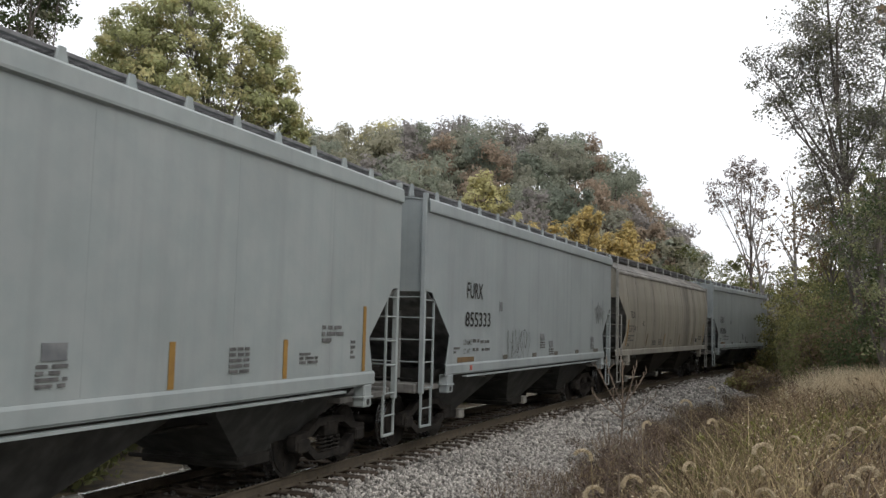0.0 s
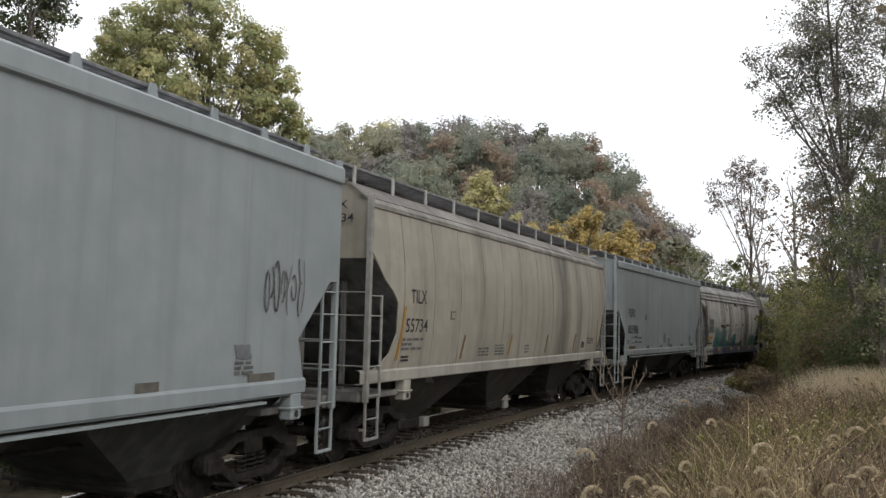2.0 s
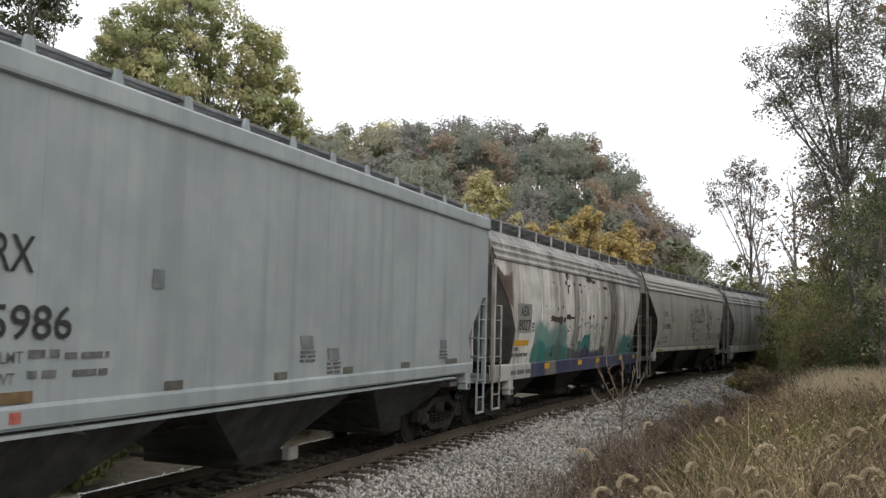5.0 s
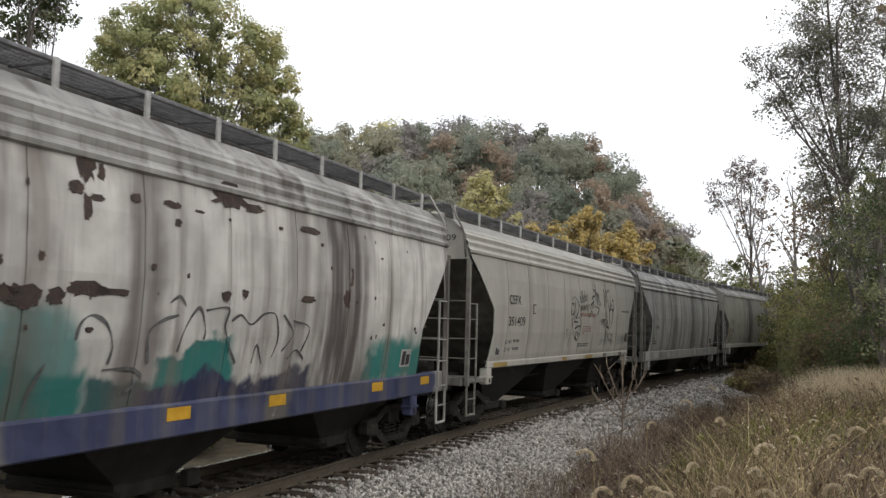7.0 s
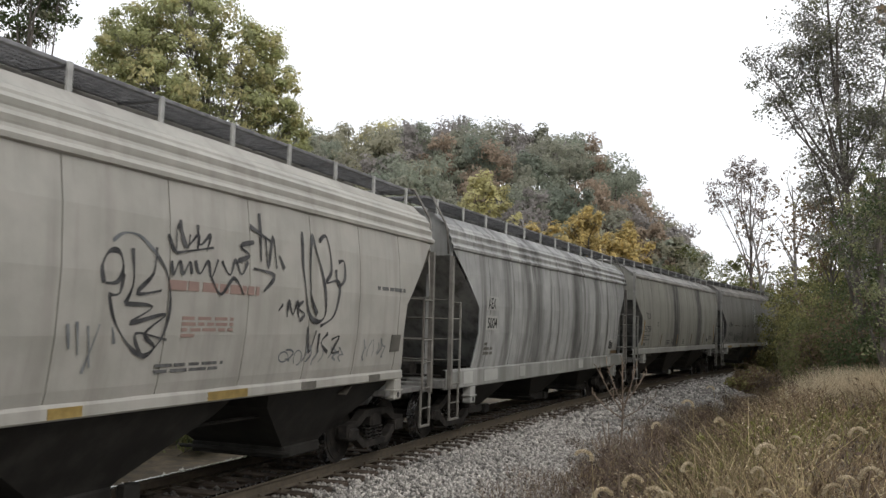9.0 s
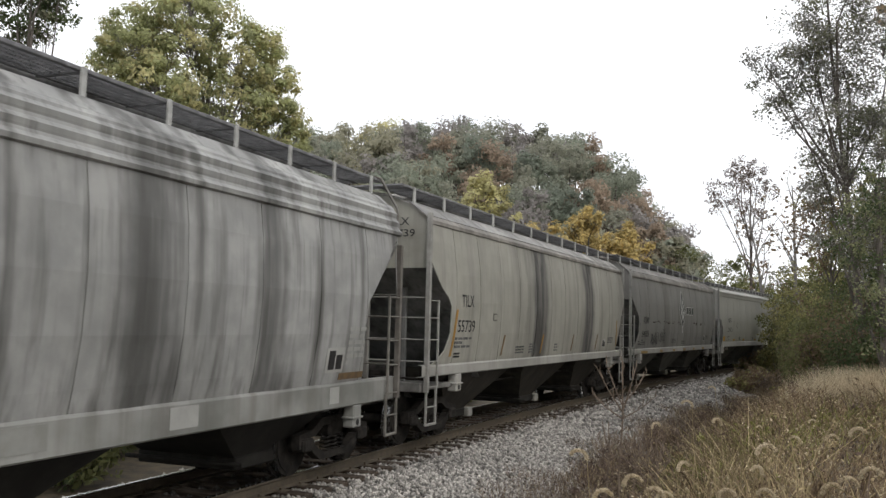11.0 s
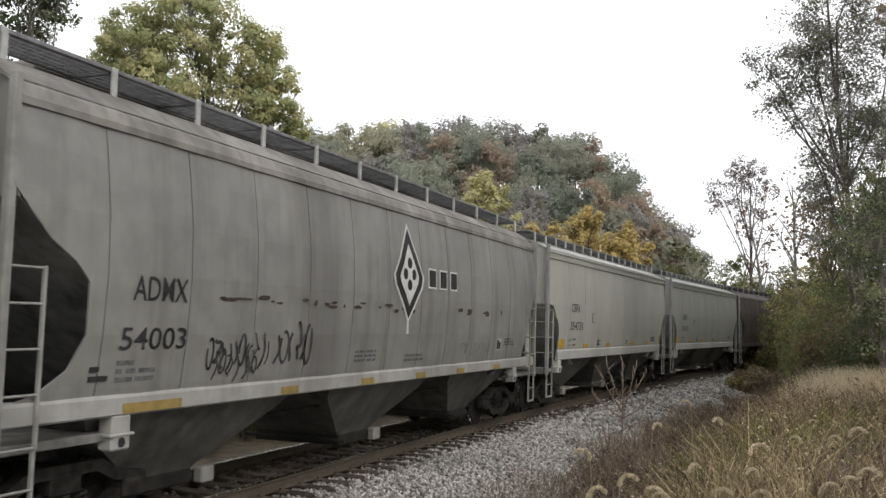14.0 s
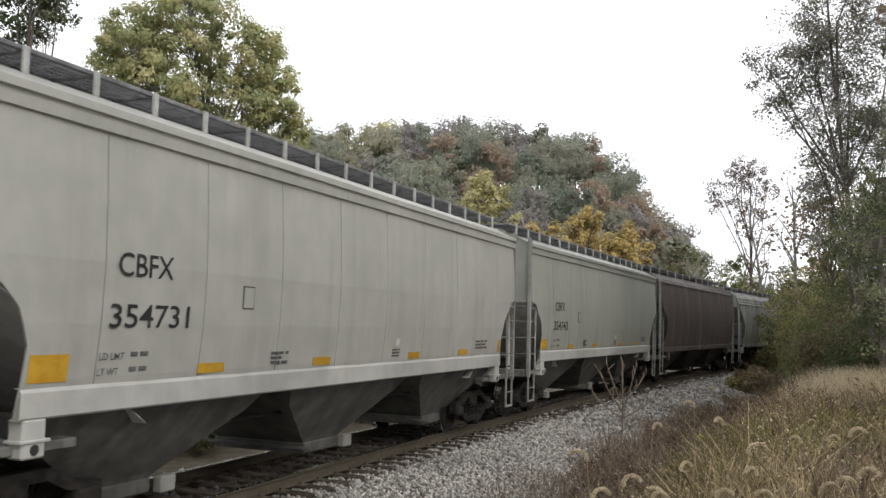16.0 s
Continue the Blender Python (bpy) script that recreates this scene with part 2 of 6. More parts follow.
def build_ground():
    edges = np.concatenate([-np.geomspace(1500, 14, 40), np.arange(-13, -4, 0.75), np.arange(-4, 9, 0.35), np.arange(9, 14, 0.8), np.geomspace(14, 290, 24)])
    along = np.concatenate([-np.geomspace(500, 15, 12), np.arange(-14, 60, 1.0), np.geomspace(60, 900, 40)])
    rows = []
    for s in along:
        a = TH + KAP * s
        r = RAD - edges
        gx, gy = CEN[0] - r * np.cos(a), CEN[1] + r * np.sin(a)
        rows.append(list(zip(gx, gy, ground_z(gx, gy))))
    g = Mesh().grid(rows)
    ob = tagged(new("ground", g.data("ground", [M_SOIL, M_BED, M_DARKBED], True)), "brown leaf-littered bank, ditch and wooded hillside", "ground", kind="structure")
    idx = []
    for p in ob.data.polygons:
        c = p.center
        s, lat = to_track(c.x, c.y)
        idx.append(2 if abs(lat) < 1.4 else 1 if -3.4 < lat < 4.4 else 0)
    ob.data.polygons.foreach_set("material_index", idx)


build_ground()


# ---- railway track ----
_tie = random.Random(4)
TIES = [-10.0]
while TIES[-1] < 105:
    TIES.append(TIES[-1] + 0.54 + _tie.uniform(-0.02, 0.02))


def build_track():
    track = tagged(new("railway_track"), "single curved railway track on timber sleepers in grey ballast", "railway track", kind="structure")
    ss = np.arange(-16, 150, 1.5)
    for side, nm in ((0.753, "near"), (-0.753, "far")):
        prof = [(-0.07, -0.178), (0.07, -0.178), (0.07, -0.165), (0.012, -0.145), (0.01, -0.05), (0.036, -0.036), (0.036, -0.006), (0.026, 0.0), (-0.026, 0.0), (-0.036, -0.006), (-0.036, -0.036), (-0.01, -0.05), (-0.012, -0.145), (-0.07, -0.165)]
        rows = []
        for s in ss:
            x, y, a = on_track(s, side)
            rows.append([(x + u * math.cos(a), y - u * math.sin(a), z) for u, z in prof + prof[:1]])
        me = Mesh().grid(rows).data("rail", [M_STEEL, M_SHINE])
        w = len(prof)
        me.polygons.foreach_set("material_index", [1 if i % w in (6, 7, 8) else 0 for i in range(len(me.polygons))])
        part("rail", me, None, track)
    tie = Mesh().box(-1.3, 1.3, -0.115, 0.115, -0.35, -0.182, 0.015).data("sleeper", M_TIE)
    plate = Mesh().box(-0.18, 0.18, -0.09, 0.09, -0.184, -0.172, 0.004).box(0.075, 0.105, -0.06, -0.03, -0.174, -0.13).box(-0.105, -0.075, 0.03, 0.06, -0.174, -0.13).data("tie_plate", M_STEEL)
    rn = random.Random(9)
    for s in TIES:
        x, y, a = on_track(s)
        ob = part("sleeper", tie, None, track)
        lie = pose(x, y, rn.uniform(-0.012, 0.004), 0, 0, -math.degrees(a) + rn.uniform(-1.2, 1.2))
        ob.matrix_local = lie
        if s < 35:
            for lat in (0.753, -0.753):
                px, py, pa = on_track(s, lat)
                pl = part("tie_plate", plate, None, ob)
                pl.matrix_local = lie.inverted() @ pose(px, py, 0, 0, 0, -math.degrees(pa))


def build_ballast():
    rn = np.random.RandomState(3)
    octa = np.array([(1, 0, 0), (-1, 0, 0), (0, 1, 0), (0, -1, 0), (0, 0, 1), (0, 0, -1)], float)
    faces = np.array([(0, 2, 4), (2, 1, 4), (1, 3, 4), (3, 0, 4), (2, 0, 5), (1, 2, 5), (3, 1, 5), (0, 3, 5)])
    s = np.concatenate([rn.uniform(3, 24, 42000), rn.uniform(24, 75, 20000), rn.uniform(2, 40, 15000)])
    lat = np.concatenate([rn.uniform(0.88, 4.7, 62000), rn.uniform(-3.4, 0.85, 15000)])
    keep = rn.uniform(0, 1, len(s)) < np.where(lat > 3.8, 1 - (lat - 3.8) / 1.0, 1)
    off = np.abs(s[:, None] - np.array(TIES)[None]).min(1)
    keep &= (np.abs(lat) > 1.36) | (off > 0.14)
    keep &= (np.abs(np.abs(lat) - 0.753) > 0.12)
    tie_gap = (np.abs(lat) < 1.36)
    s, lat, tie_gap = s[keep], lat[keep], tie_gap[keep]
    n = len(s)
    a = TH + KAP * s
    r = RAD - lat
    x, y = CEN[0] - r * np.cos(a), CEN[1] + r * np.sin(a)
    z = ground_z(x, y) + rn.uniform(-0.01, 0.025, n) + np.where(tie_gap, 0.035, 0.0)
    size = rn.uniform(0.02, 0.052, n) * np.where(s > 24, 1.45, 1.0)
    V = octa[None] * size[:, None, None] * rn.uniform(0.55, 1.35, (n, 6, 1)) * rn.uniform(0.7, 1.3, (n, 1, 3))
    t1, t2 = rn.uniform(0, 6.28, n), rn.uniform(-0.9, 0.9, n)
    c, d = np.cos(t2)[:, None], np.sin(t2)[:, None]
    V = np.stack([V[..., 0], V[..., 1] * c - V[..., 2] * d, V[..., 1] * d + V[..., 2] * c], -1)
    c, d = np.cos(t1)[:, None], np.sin(t1)[:, None]
    V = np.stack([V[..., 0] * c - V[..., 1] * d, V[..., 0] * d + V[..., 1] * c, V[..., 2]], -1)
    V += np.stack([x, y, z], -1)[:, None]
    F = faces[None] + (np.arange(n) * 6)[:, None, None]
    me = tris("ballast_stones", V.reshape(-1, 3), F.reshape(-1, 3), [M_STONE, M_DARKSTONE])
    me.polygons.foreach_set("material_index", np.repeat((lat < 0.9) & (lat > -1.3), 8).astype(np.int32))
    tagged(new("ballast_stones", me), "loose crushed grey stone ballast beside the rails", "ballast", kind="stuff")


# ---- covered hopper wagons ----
STYLES = {
    "flat": dict(pad=1.15, prof=[(1.3, 1.58), (4.31, 1.58)], top=4.31, eave=4.55, eave_y=1.6, cut=[(4.6, 0), (2.86, 0), (2.84, 0.26), (2.04, 1.12), (1.55, 0.98), (1.3, 0.96)], sill=(1.31, 1.5, 0.93), end_z=2.86, roof=4.66, chord="plain", board=0.25, seams=0, bays=(4.35, 0.0, -4.35), brackets=13),
    "barrel": dict(pad=1.52, prof=[(1.3, 1.46), (1.6, 1.52), (2.1, 1.58), (2.7, 1.61), (3.3, 1.59), (3.8, 1.53), (4.15, 1.475)], top=4.15, eave=4.3, eave_y=1.42, cut=[(4.6, 0), (3.4, 0), (2.97, 0.41), (2.78, 0.72), (2.6, 0.9), (2.1, 0.92), (1.78, 0.74), (1.58, 0.42), (1.5, 0.12), (1.3, 0.0)], rear_cut=[(4.6, 0), (3.42, 0.0), (3.1, 0.12), (2.9, 0.36), (2.6, 0.62), (1.62, 1.0), (1.3, 1.02)], slope_in=2.8, sill=(1.3, 1.5, -0.18), end_z=3.3, roof=4.56, chord="round", board=0.3, seams=10, seam_at=(3.05, 1.26), bays=(4.9, 0.1, -4.7), brackets=12),
    "ribbed": dict(pad=1.35, prof=[(1.36, 1.44), (1.6, 1.5), (2.1, 1.57), (2.7, 1.6), (3.3, 1.57), (3.76, 1.51)], top=3.76, eave=4.27, eave_y=1.34, cut=[(4.6, 0.0), (3.8, 0.02), (3.45, 0.4), (2.6, 1.3), (2.1, 1.36), (1.6, 1.26), (1.36, 1.22)], sill=(1.28, 1.46, 1.2), end_z=3.62, roof=4.64, chord="ribs", board=0.3, seams=8, seam_at=(2.7, 1.5), bays=(4.6, 0.0, -4.6), brackets=12),
    "tub": dict(pad=1.08, prof=[(1.36, 1.46), (1.7, 1.52), (2.2, 1.57), (2.8, 1.59), (3.4, 1.57), (4.08, 1.53)], top=4.08, eave=4.33, eave_y=1.5, cut=[(4.6, 0.0), (2.86, 0.05), (2.8, 0.32), (2.34, 0.79), (2.0, 0.92), (1.6, 0.9), (1.36, 0.9)], sill=(1.36, 1.62, 0.9), end_z=2.86, roof=4.52, chord="double", board=0.26, seams=9, seam_at=(1.0, 1.57), bays=(4.5, 0.0, -4.5), brackets=17, slope_in=2.6),
}


def lerp(table, z):
    """Value at height z in rows of (height, value), in either order."""
    t = sorted(table)
    if z <= t[0][0]:
        return t[0][1]
    for (a, u), (b, v) in zip(t, t[1:]):
        if z <= b:
            return u + (v - u) * (z - a) / max(b - a, 1e-6)
    return t[-1][1]


def make_wheelset(parent, x):
    axle = Mesh().disc(0, -1.05, 1.05, 0, 0.085, 14)
    ob = part("wheelset", axle, M_IRON, parent, smooth=False)
    ob.matrix_local = pose(x, 0, 0.457)
    for sg in (1, -1):
        w = Mesh()
        w.disc(0, sg * 0.685, sg * 0.82, 0, 0.457, 28)
        w.disc(0, sg * 0.66, sg * 0.69, 0, 0.485, 28)
        w.disc(0, sg * 0.815, sg * 0.835, 0, 0.40, 28)
        w.disc(0, sg * 0.82, sg * 0.9, 0, 0.14, 14)
        for k in range(5):
            a = k * 1.2566
            w.box(math.cos(a) * 0.27 - 0.03, math.cos(a) * 0.27 + 0.03, sg * 0.835, sg * 0.845, math.sin(a) * 0.27 - 0.03, math.sin(a) * 0.27 + 0.03)
        me = w.data("wheel", [M_IRON, M_SHINE])
        me.polygons.foreach_set("material_index", [1 if (i < 28 or 30 <= i < 58) else 0 for i in range(len(me.polygons))])
        part("wheel", me, None, ob, "iron wheel with a bright rolling tread")
    return ob


def make_bogie(car, xc, mat):
    """Three-piece freight bogie; its wheelsets are returned to be rolled."""
    bog = part("bogie", Mesh().box(xc - 0.2, xc + 0.2, -1.1, 1.1, 0.5, 0.78, 0.04).box(xc - 0.3, xc + 0.3, -0.3, 0.3, 0.78, 0.95, 0.02), mat, car)
    for sg in (1, -1):
        y = sg * 1.02
        f = Mesh()
        outline = [(-1.12, 0.62), (-0.75, 0.66), (-0.45, 0.82), (0.45, 0.82), (0.75, 0.66), (1.12, 0.62), (1.12, 0.42), (0.78, 0.38), (0.48, 0.2), (-0.48, 0.2), (-0.78, 0.38), (-1.12, 0.42)]
        inner = [(-0.95, 0.55), (-0.66, 0.57), (-0.4, 0.7), (0.4, 0.7), (0.66, 0.57), (0.95, 0.55), (0.95, 0.49), (0.7, 0.47), (0.4, 0.3), (-0.4, 0.3), (-0.7, 0.47), (-0.95, 0.49)]
        n = len(outline)
        vs = [(xc + a, y + d, b) for d in (0.07, -0.07) for a, b in outline] + [(xc + a, y + d, b) for d in (0.07, -0.07) for a, b in inner]
        fs = []
        for k in range(n):
            j = (k + 1) % n
            fs += [(k, j, 2 * n + j, 2 * n + k), (n + j, n + k, 3 * n + k, 3 * n + j), (j, k, n + k, n + j), (2 * n + k, 2 * n + j, 3 * n + j, 3 * n + k)]
        f.add(vs, fs)
        f.box(xc - 1.06, xc - 0.74, y - 0.1, y + 0.12, 0.36, 0.56, 0.03).box(xc + 0.74, xc + 1.06, y - 0.1, y + 0.12, 0.36, 0.56, 0.03)
        part("side_frame", f, mat, bog)
        for k in (-0.22, 0.0, 0.22):
            coil = [(xc + k + 0.07 * math.cos(a * 0.9), y + 0.07 * math.sin(a * 0.9), 0.31 + 0.0085 * a) for a in range(28)]
            part("spring", Mesh().tube(coil, 0.017, 4), mat, bog)
    return [(make_wheelset(car, xc - 0.89), xc - 0.89), (make_wheelset(car, xc + 0.89), xc + 0.89)]


def side_at(style, z):
    return lerp(style["prof"], z)


def hopper_car(style_name, half, paint, sill_paint, label, opts=None):
    """A covered hopper wagon, its travel along +x, rail top at z = 0. Returns the thing and its wheelsets."""
    st = dict(STYLES[style_name])
    st.update(opts or {})
    car = tagged(new("covered_hopper_wagon"), label, "freight wagon", "wagons of the train")
    cut = st["cut"]
    z0, z1 = st["prof"][0][0], st["top"]
    zs = sorted(set([round(z0 + (z1 - z0) * k / 16, 3) for k in range(17)] + [z for z, _ in cut if z0 < z < z1]))
    nseam = st["seams"]
    if nseam:
        first, step = st["seam_at"]
        lines = [half] + [first + step * k for k in range(9, -12, -1) if abs(first + step * k) < half - 0.7] + [-half]
    else:
        lines = [half - 2 * half * k / 6 for k in range(7)]
    rear_cut = st.get("rear_cut", cut)
    for sg in (1, -1):
        for k in range(len(lines) - 1):
            xa, xb = lines[k], lines[k + 1]
            gap = (0.006 if style_name == "tub" else 0.0085) if nseam else 0.001
            rows = []
            for z in zs:
                lim, rear = half - lerp(cut, z), half - lerp(rear_cut, z)
                y = side_at(st, z)
                dent = 0.012 if nseam else 0.004
                row = []
                for j in range(7):
                    x = xa - gap + (xb - xa + 2 * gap) * j / 6
                    row.append((max(-rear, min(lim, x)), sg * (y + dent * math.sin(math.pi * j / 6)), z))
                rows.append(row)
            part("side_panel", Mesh().slab(rows, (0, -sg * 0.012, 0)), paint, car, smooth=False)
        # dark joint strip behind the panel seams
        jt = Mesh()
        for x in lines[1:-1]:
            jt.grid([[(x - 0.05, sg * (side_at(st, z) - 0.016), z), (x + 0.05, sg * (side_at(st, z) - 0.016), z)] for z in zs if abs(x) < half - max(lerp(cut, z), lerp(rear_cut, z)) - 0.06])
        tagged(part("seam_strip", jt, paint if not nseam else st["seam_paint"] if "seam_paint" in st else M_PALESEAM if style_name == "tub" else M_SEAM, car), kind="stuff")
        # top chord
        ch = Mesh()
        ze, ye = st["eave"], st["eave_y"]
        if st["chord"] == "plain":
            prof = [(1.585, z1 - 0.02), (1.63, z1), (1.635, z1 + 0.03), (1.625, ze - 0.03), (1.6, ze), (1.5, ze + 0.01)]
        elif st["chord"] == "round":
            prof = [(side_at(st, z1) - 0.005, z1 - 0.03), (side_at(st, z1) + 0.035, z1 - 0.02), (side_at(st, z1) + 0.03, z1 + 0.05), (ye + 0.03, ze - 0.04), (ye - 0.02, ze), (ye - 0.12, ze + 0.03)]
        elif st["chord"] == "ribs":
            prof, yy, zz = [(side_at(st, z1) - 0.01, z1 - 0.03)], side_at(st, z1), z1
            for k in range(3):
                prof += [(yy + 0.045, zz), (yy + 0.05, zz + 0.05), (yy - 0.0, zz + 0.1), (yy - 0.012, zz + 0.135)]
                yy, zz = yy - 0.052, zz + 0.16
            prof += [(ye, ze), (ye - 0.1, ze + 0.03)]
        else:
            prof = [(side_at(st, z1) - 0.01, z1 - 0.03), (1.575, z1 - 0.01), (1.58, z1 + 0.09), (1.545, z1 + 0.1), (1.545, z1 + 0.14), (1.585, z1 + 0.15), (1.58, ze - 0.02), (ye, ze), (ye - 0.1, ze + 0.02)]
        rows = [[(x, sg * y, z) for y, z in prof] for x in (half, half * 0.33, -half * 0.33, -half)]
        ch.slab(rows, (0, -sg * 0.02, 0))
        part("top_chord", ch, st.get("chord_paint", paint), car)
        # side sill
        s0, s1, ins = st["sill"]
        ys = side_at(st, s1)
        L = half - ins
        sl = Mesh()
        sp = [(ys - 0.06, s1 + 0.02), (ys + 0.012, s1 + 0.015), (ys + 0.03, s1 - 0.02), (ys + 0.03, s0 + 0.02), (ys + 0.01, s0), (ys - 0.1, s0 + 0.005)]
        sl.slab([[(x, sg * y, z) for y, z in sp] for x in (L, 0, -L)], (0, -sg * 0.015, 0))
        part("side_sill", sl, sill_paint, car)
        if style_name == "flat":
            part("lower_flange", Mesh().box(-L + 1.0, L - 1.0, sg * (ys - 0.06), sg * (ys + 0.05), s0 - 0.075, s0 - 0.045), sill_paint, car)
        for e in (1, -1):
            # jacking pad under the bolster
            xj = e * (half - st["pad"])
            part("jacking_pad", Mesh().box(xj - 0.13, xj + 0.13, sg * (ys - 0.16), sg * (ys + 0.03), s0 - 0.34, s0 + 0.01, 0.02).box(xj - 0.17, xj + 0.17, sg * (ys - 0.16), sg * (ys + 0.045), s0 - 0.2, s0 - 0.17, 0.006), sill_paint, car)
            part("jack_hole", Mesh().disc(xj, sg * (ys + 0.031), sg * (ys + 0.036), s0 - 0.26, 0.05, 12), M_BLACK, car)
    # roof
    ze, ye, rz = st["eave"], st["eave_y"], st["roof"]
    rise = {"flat": 0.35, "barrel": 1.2}.get(style_name, 1.0)
    half_arc = [(ye, ze), (ye - 0.06, ze + 0.03 * rise), (1.1, ze + 0.19 * rise), (0.6, ze + 0.34 * rise), (0.0, ze + 0.42 * rise)]
    arc = half_arc + [(-y, z) for y, z in half_arc[-2::-1]]
    rz = ze + 0.42 * rise
    part("roof", Mesh().slab([[(x, y, z) for y, z in arc] for x in (half - 0.02, 0, -half + 0.02)], (0, 0, -0.03)), st.get("roof_paint", paint), car, smooth=True)
    hm = Mesh().box(-half + 1.2, half - 1.2, -0.42, 0.42, rz - 0.04, rz + 0.08, 0.02)
    for k in range(9):
        x = -half + 1.6 + k * (2 * half - 3.2) / 8
        hm.box(x - 0.05, x + 0.05, -0.5, 0.5, rz + 0.06, rz + 0.14, 0.015)
    part("roof_hatch", hm, st.get("roof_paint", paint), car)
    # end walls, slope sheets, posts, ladders
    ez = st["end_z"]
    rungs = Mesh().tube([(0, 0, 0), (-0.42, 0, 0)], 0.013, 6).data("rung", st.get("ladder_paint", sill_paint))
    cross = Mesh().tube([(0, 0.62, 0), (0, -0.62, 0)], 0.013, 6).data("rung", st.get("ladder_paint", sill_paint))
    for e in (1, -1):
        xe = e * (half - 0.06)
        prof_end = [(y, z) for y, z in arc]
        w = Mesh()
        side_pts = [(side_at(st, ez), ez), (side_at(st, (ez + z1) / 2), (ez + z1) / 2), (side_at(st, z1), z1)]
        poly = side_pts + prof_end + [(-y, z) for y, z in side_pts[::-1]]
        n = len(poly)
        w.add([(xe, y * 0.985, z) for y, z in poly] + [(xe - e * 0.03, y * 0.985, z) for y, z in poly], [tuple(range(n)), tuple(range(n, 2 * n))[::-1]] + [(k, (k + 1) % n, n + (k + 1) % n, n + k) for k in range(n)])
        part("end_wall", w, paint, car)
        xi = half - st.get("slope_in", 3.1)
        sl = Mesh()
        rows = []
        for q in range(9):
            zq = ez + (1.2 - ez) * q / 8
            yq = side_at(st, zq) - 0.014
            rows.append([(xe + (e * xi - xe) * q / 8, yq, zq), (xe + (e * xi - xe) * q / 8, -yq, zq)])
        sl.slab(rows, (-e * 0.02, 0, -0.02))
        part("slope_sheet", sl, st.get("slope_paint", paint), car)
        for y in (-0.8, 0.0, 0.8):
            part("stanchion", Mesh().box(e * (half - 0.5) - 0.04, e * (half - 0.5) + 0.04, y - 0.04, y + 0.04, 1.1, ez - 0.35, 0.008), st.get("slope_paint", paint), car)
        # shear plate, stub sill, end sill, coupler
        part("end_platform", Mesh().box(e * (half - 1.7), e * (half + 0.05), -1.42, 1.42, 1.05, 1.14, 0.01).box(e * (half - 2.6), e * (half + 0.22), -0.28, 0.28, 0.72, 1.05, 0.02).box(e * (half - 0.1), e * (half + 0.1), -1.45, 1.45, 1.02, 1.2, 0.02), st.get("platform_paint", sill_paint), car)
        part("coupler", Mesh().box(e * (half + 0.2), e * (half + 0.56), -0.09, 0.09, 0.74, 0.92, 0.03).box(e * (half + 0.42), e * (half + 0.66), -0.16, 0.12, 0.68, 0.98, 0.05), M_IRON, car)
        part("brake_cylinder", Mesh().disc(e * (half - 0.9), -0.5, 0.3, 1.34, 0.17, 14).box(e * (half - 0.7), e * (half - 0.5), -1.0, -0.6, 1.14, 1.5, 0.03).tube([(e * (half - 0.3), 1.2, 1.25), (e * (half - 0.3), -1.2, 1.25)], 0.02, 6), M_IRON, car)
        for sg in (1, -1):
            xp, yp = e * (half - 0.0), sg * 1.53
            ptop = st.get("post_top", st["eave"] + (0.02 if style_name in ("barrel", "ribbed") else 0.1))
            if style_name == "ribbed":
                ptop = 3.6
            part("corner_post", Mesh().box(xp - 0.042, xp + 0.042, yp - 0.045, yp + 0.045, 1.02, ptop, 0.01), st.get("ladder_paint", paint), car)
            part("corner_gusset", Mesh().slab([[(xp, yp - sg * 0.02, 3.0 if ptop > 3.7 else 2.7), (xe, sg * (side_at(st, 3.2) - 0.05), 3.0 if ptop > 3.7 else 2.7)], [(xp, yp - sg * 0.02, min(ptop, 4.3)), (xe, sg * (side_at(st, 3.9) - 0.05), min(ptop, 4.3))]], (0, -sg * 0.01, 0)), paint, car)
            ld = Mesh()
            xo = xp - e * 0.42
            ld.box(xo - 0.018, xo + 0.018, yp - 0.02 + sg * 0.02, yp + 0.02 + sg * 0.02, 1.1, 2.72, 0.006)
            # stirrup step below
            for q in (xp, xo):
                ld.box(q - 0.019, q + 0.019, yp - 0.02, yp + 0.02, 0.42, 1.1, 0.006)
            ld.box(min(xp, xo), max(xp, xo), yp - 0.025, yp + 0.025, 0.42, 0.46, 0.006)
            lad = part("ladder", ld, st.get("ladder_paint", sill_paint), car)
            for zr in (0.76, 1.12, 1.58, 1.98, 2.38, 2.7):
                r = part("rung", rungs, None, lad)
                r.matrix_local = pose(max(xp, xo), yp + sg * 0.02, zr)
        for zr in (1.58, 1.98, 2.38, 2.75):
            r = part("end_rung", cross, None, car)
            r.matrix_local = pose(e * half, 0.9, zr)
        part("end_post", Mesh().box(e * half - 0.04, e * half + 0.04, 0.22, 0.31, 1.1, 3.7 if st["chord"] != "double" else 4.5, 0.01), st.get("ladder_paint", paint), car)
    # running boards on brackets
    bz, bh = rz + 0.06, st["board"]
    by = 1.06
    n = st["brackets"]
    xs = [half - 0.25 - (2 * half - 0.5) * k / (n - 1) for k in range(n)]
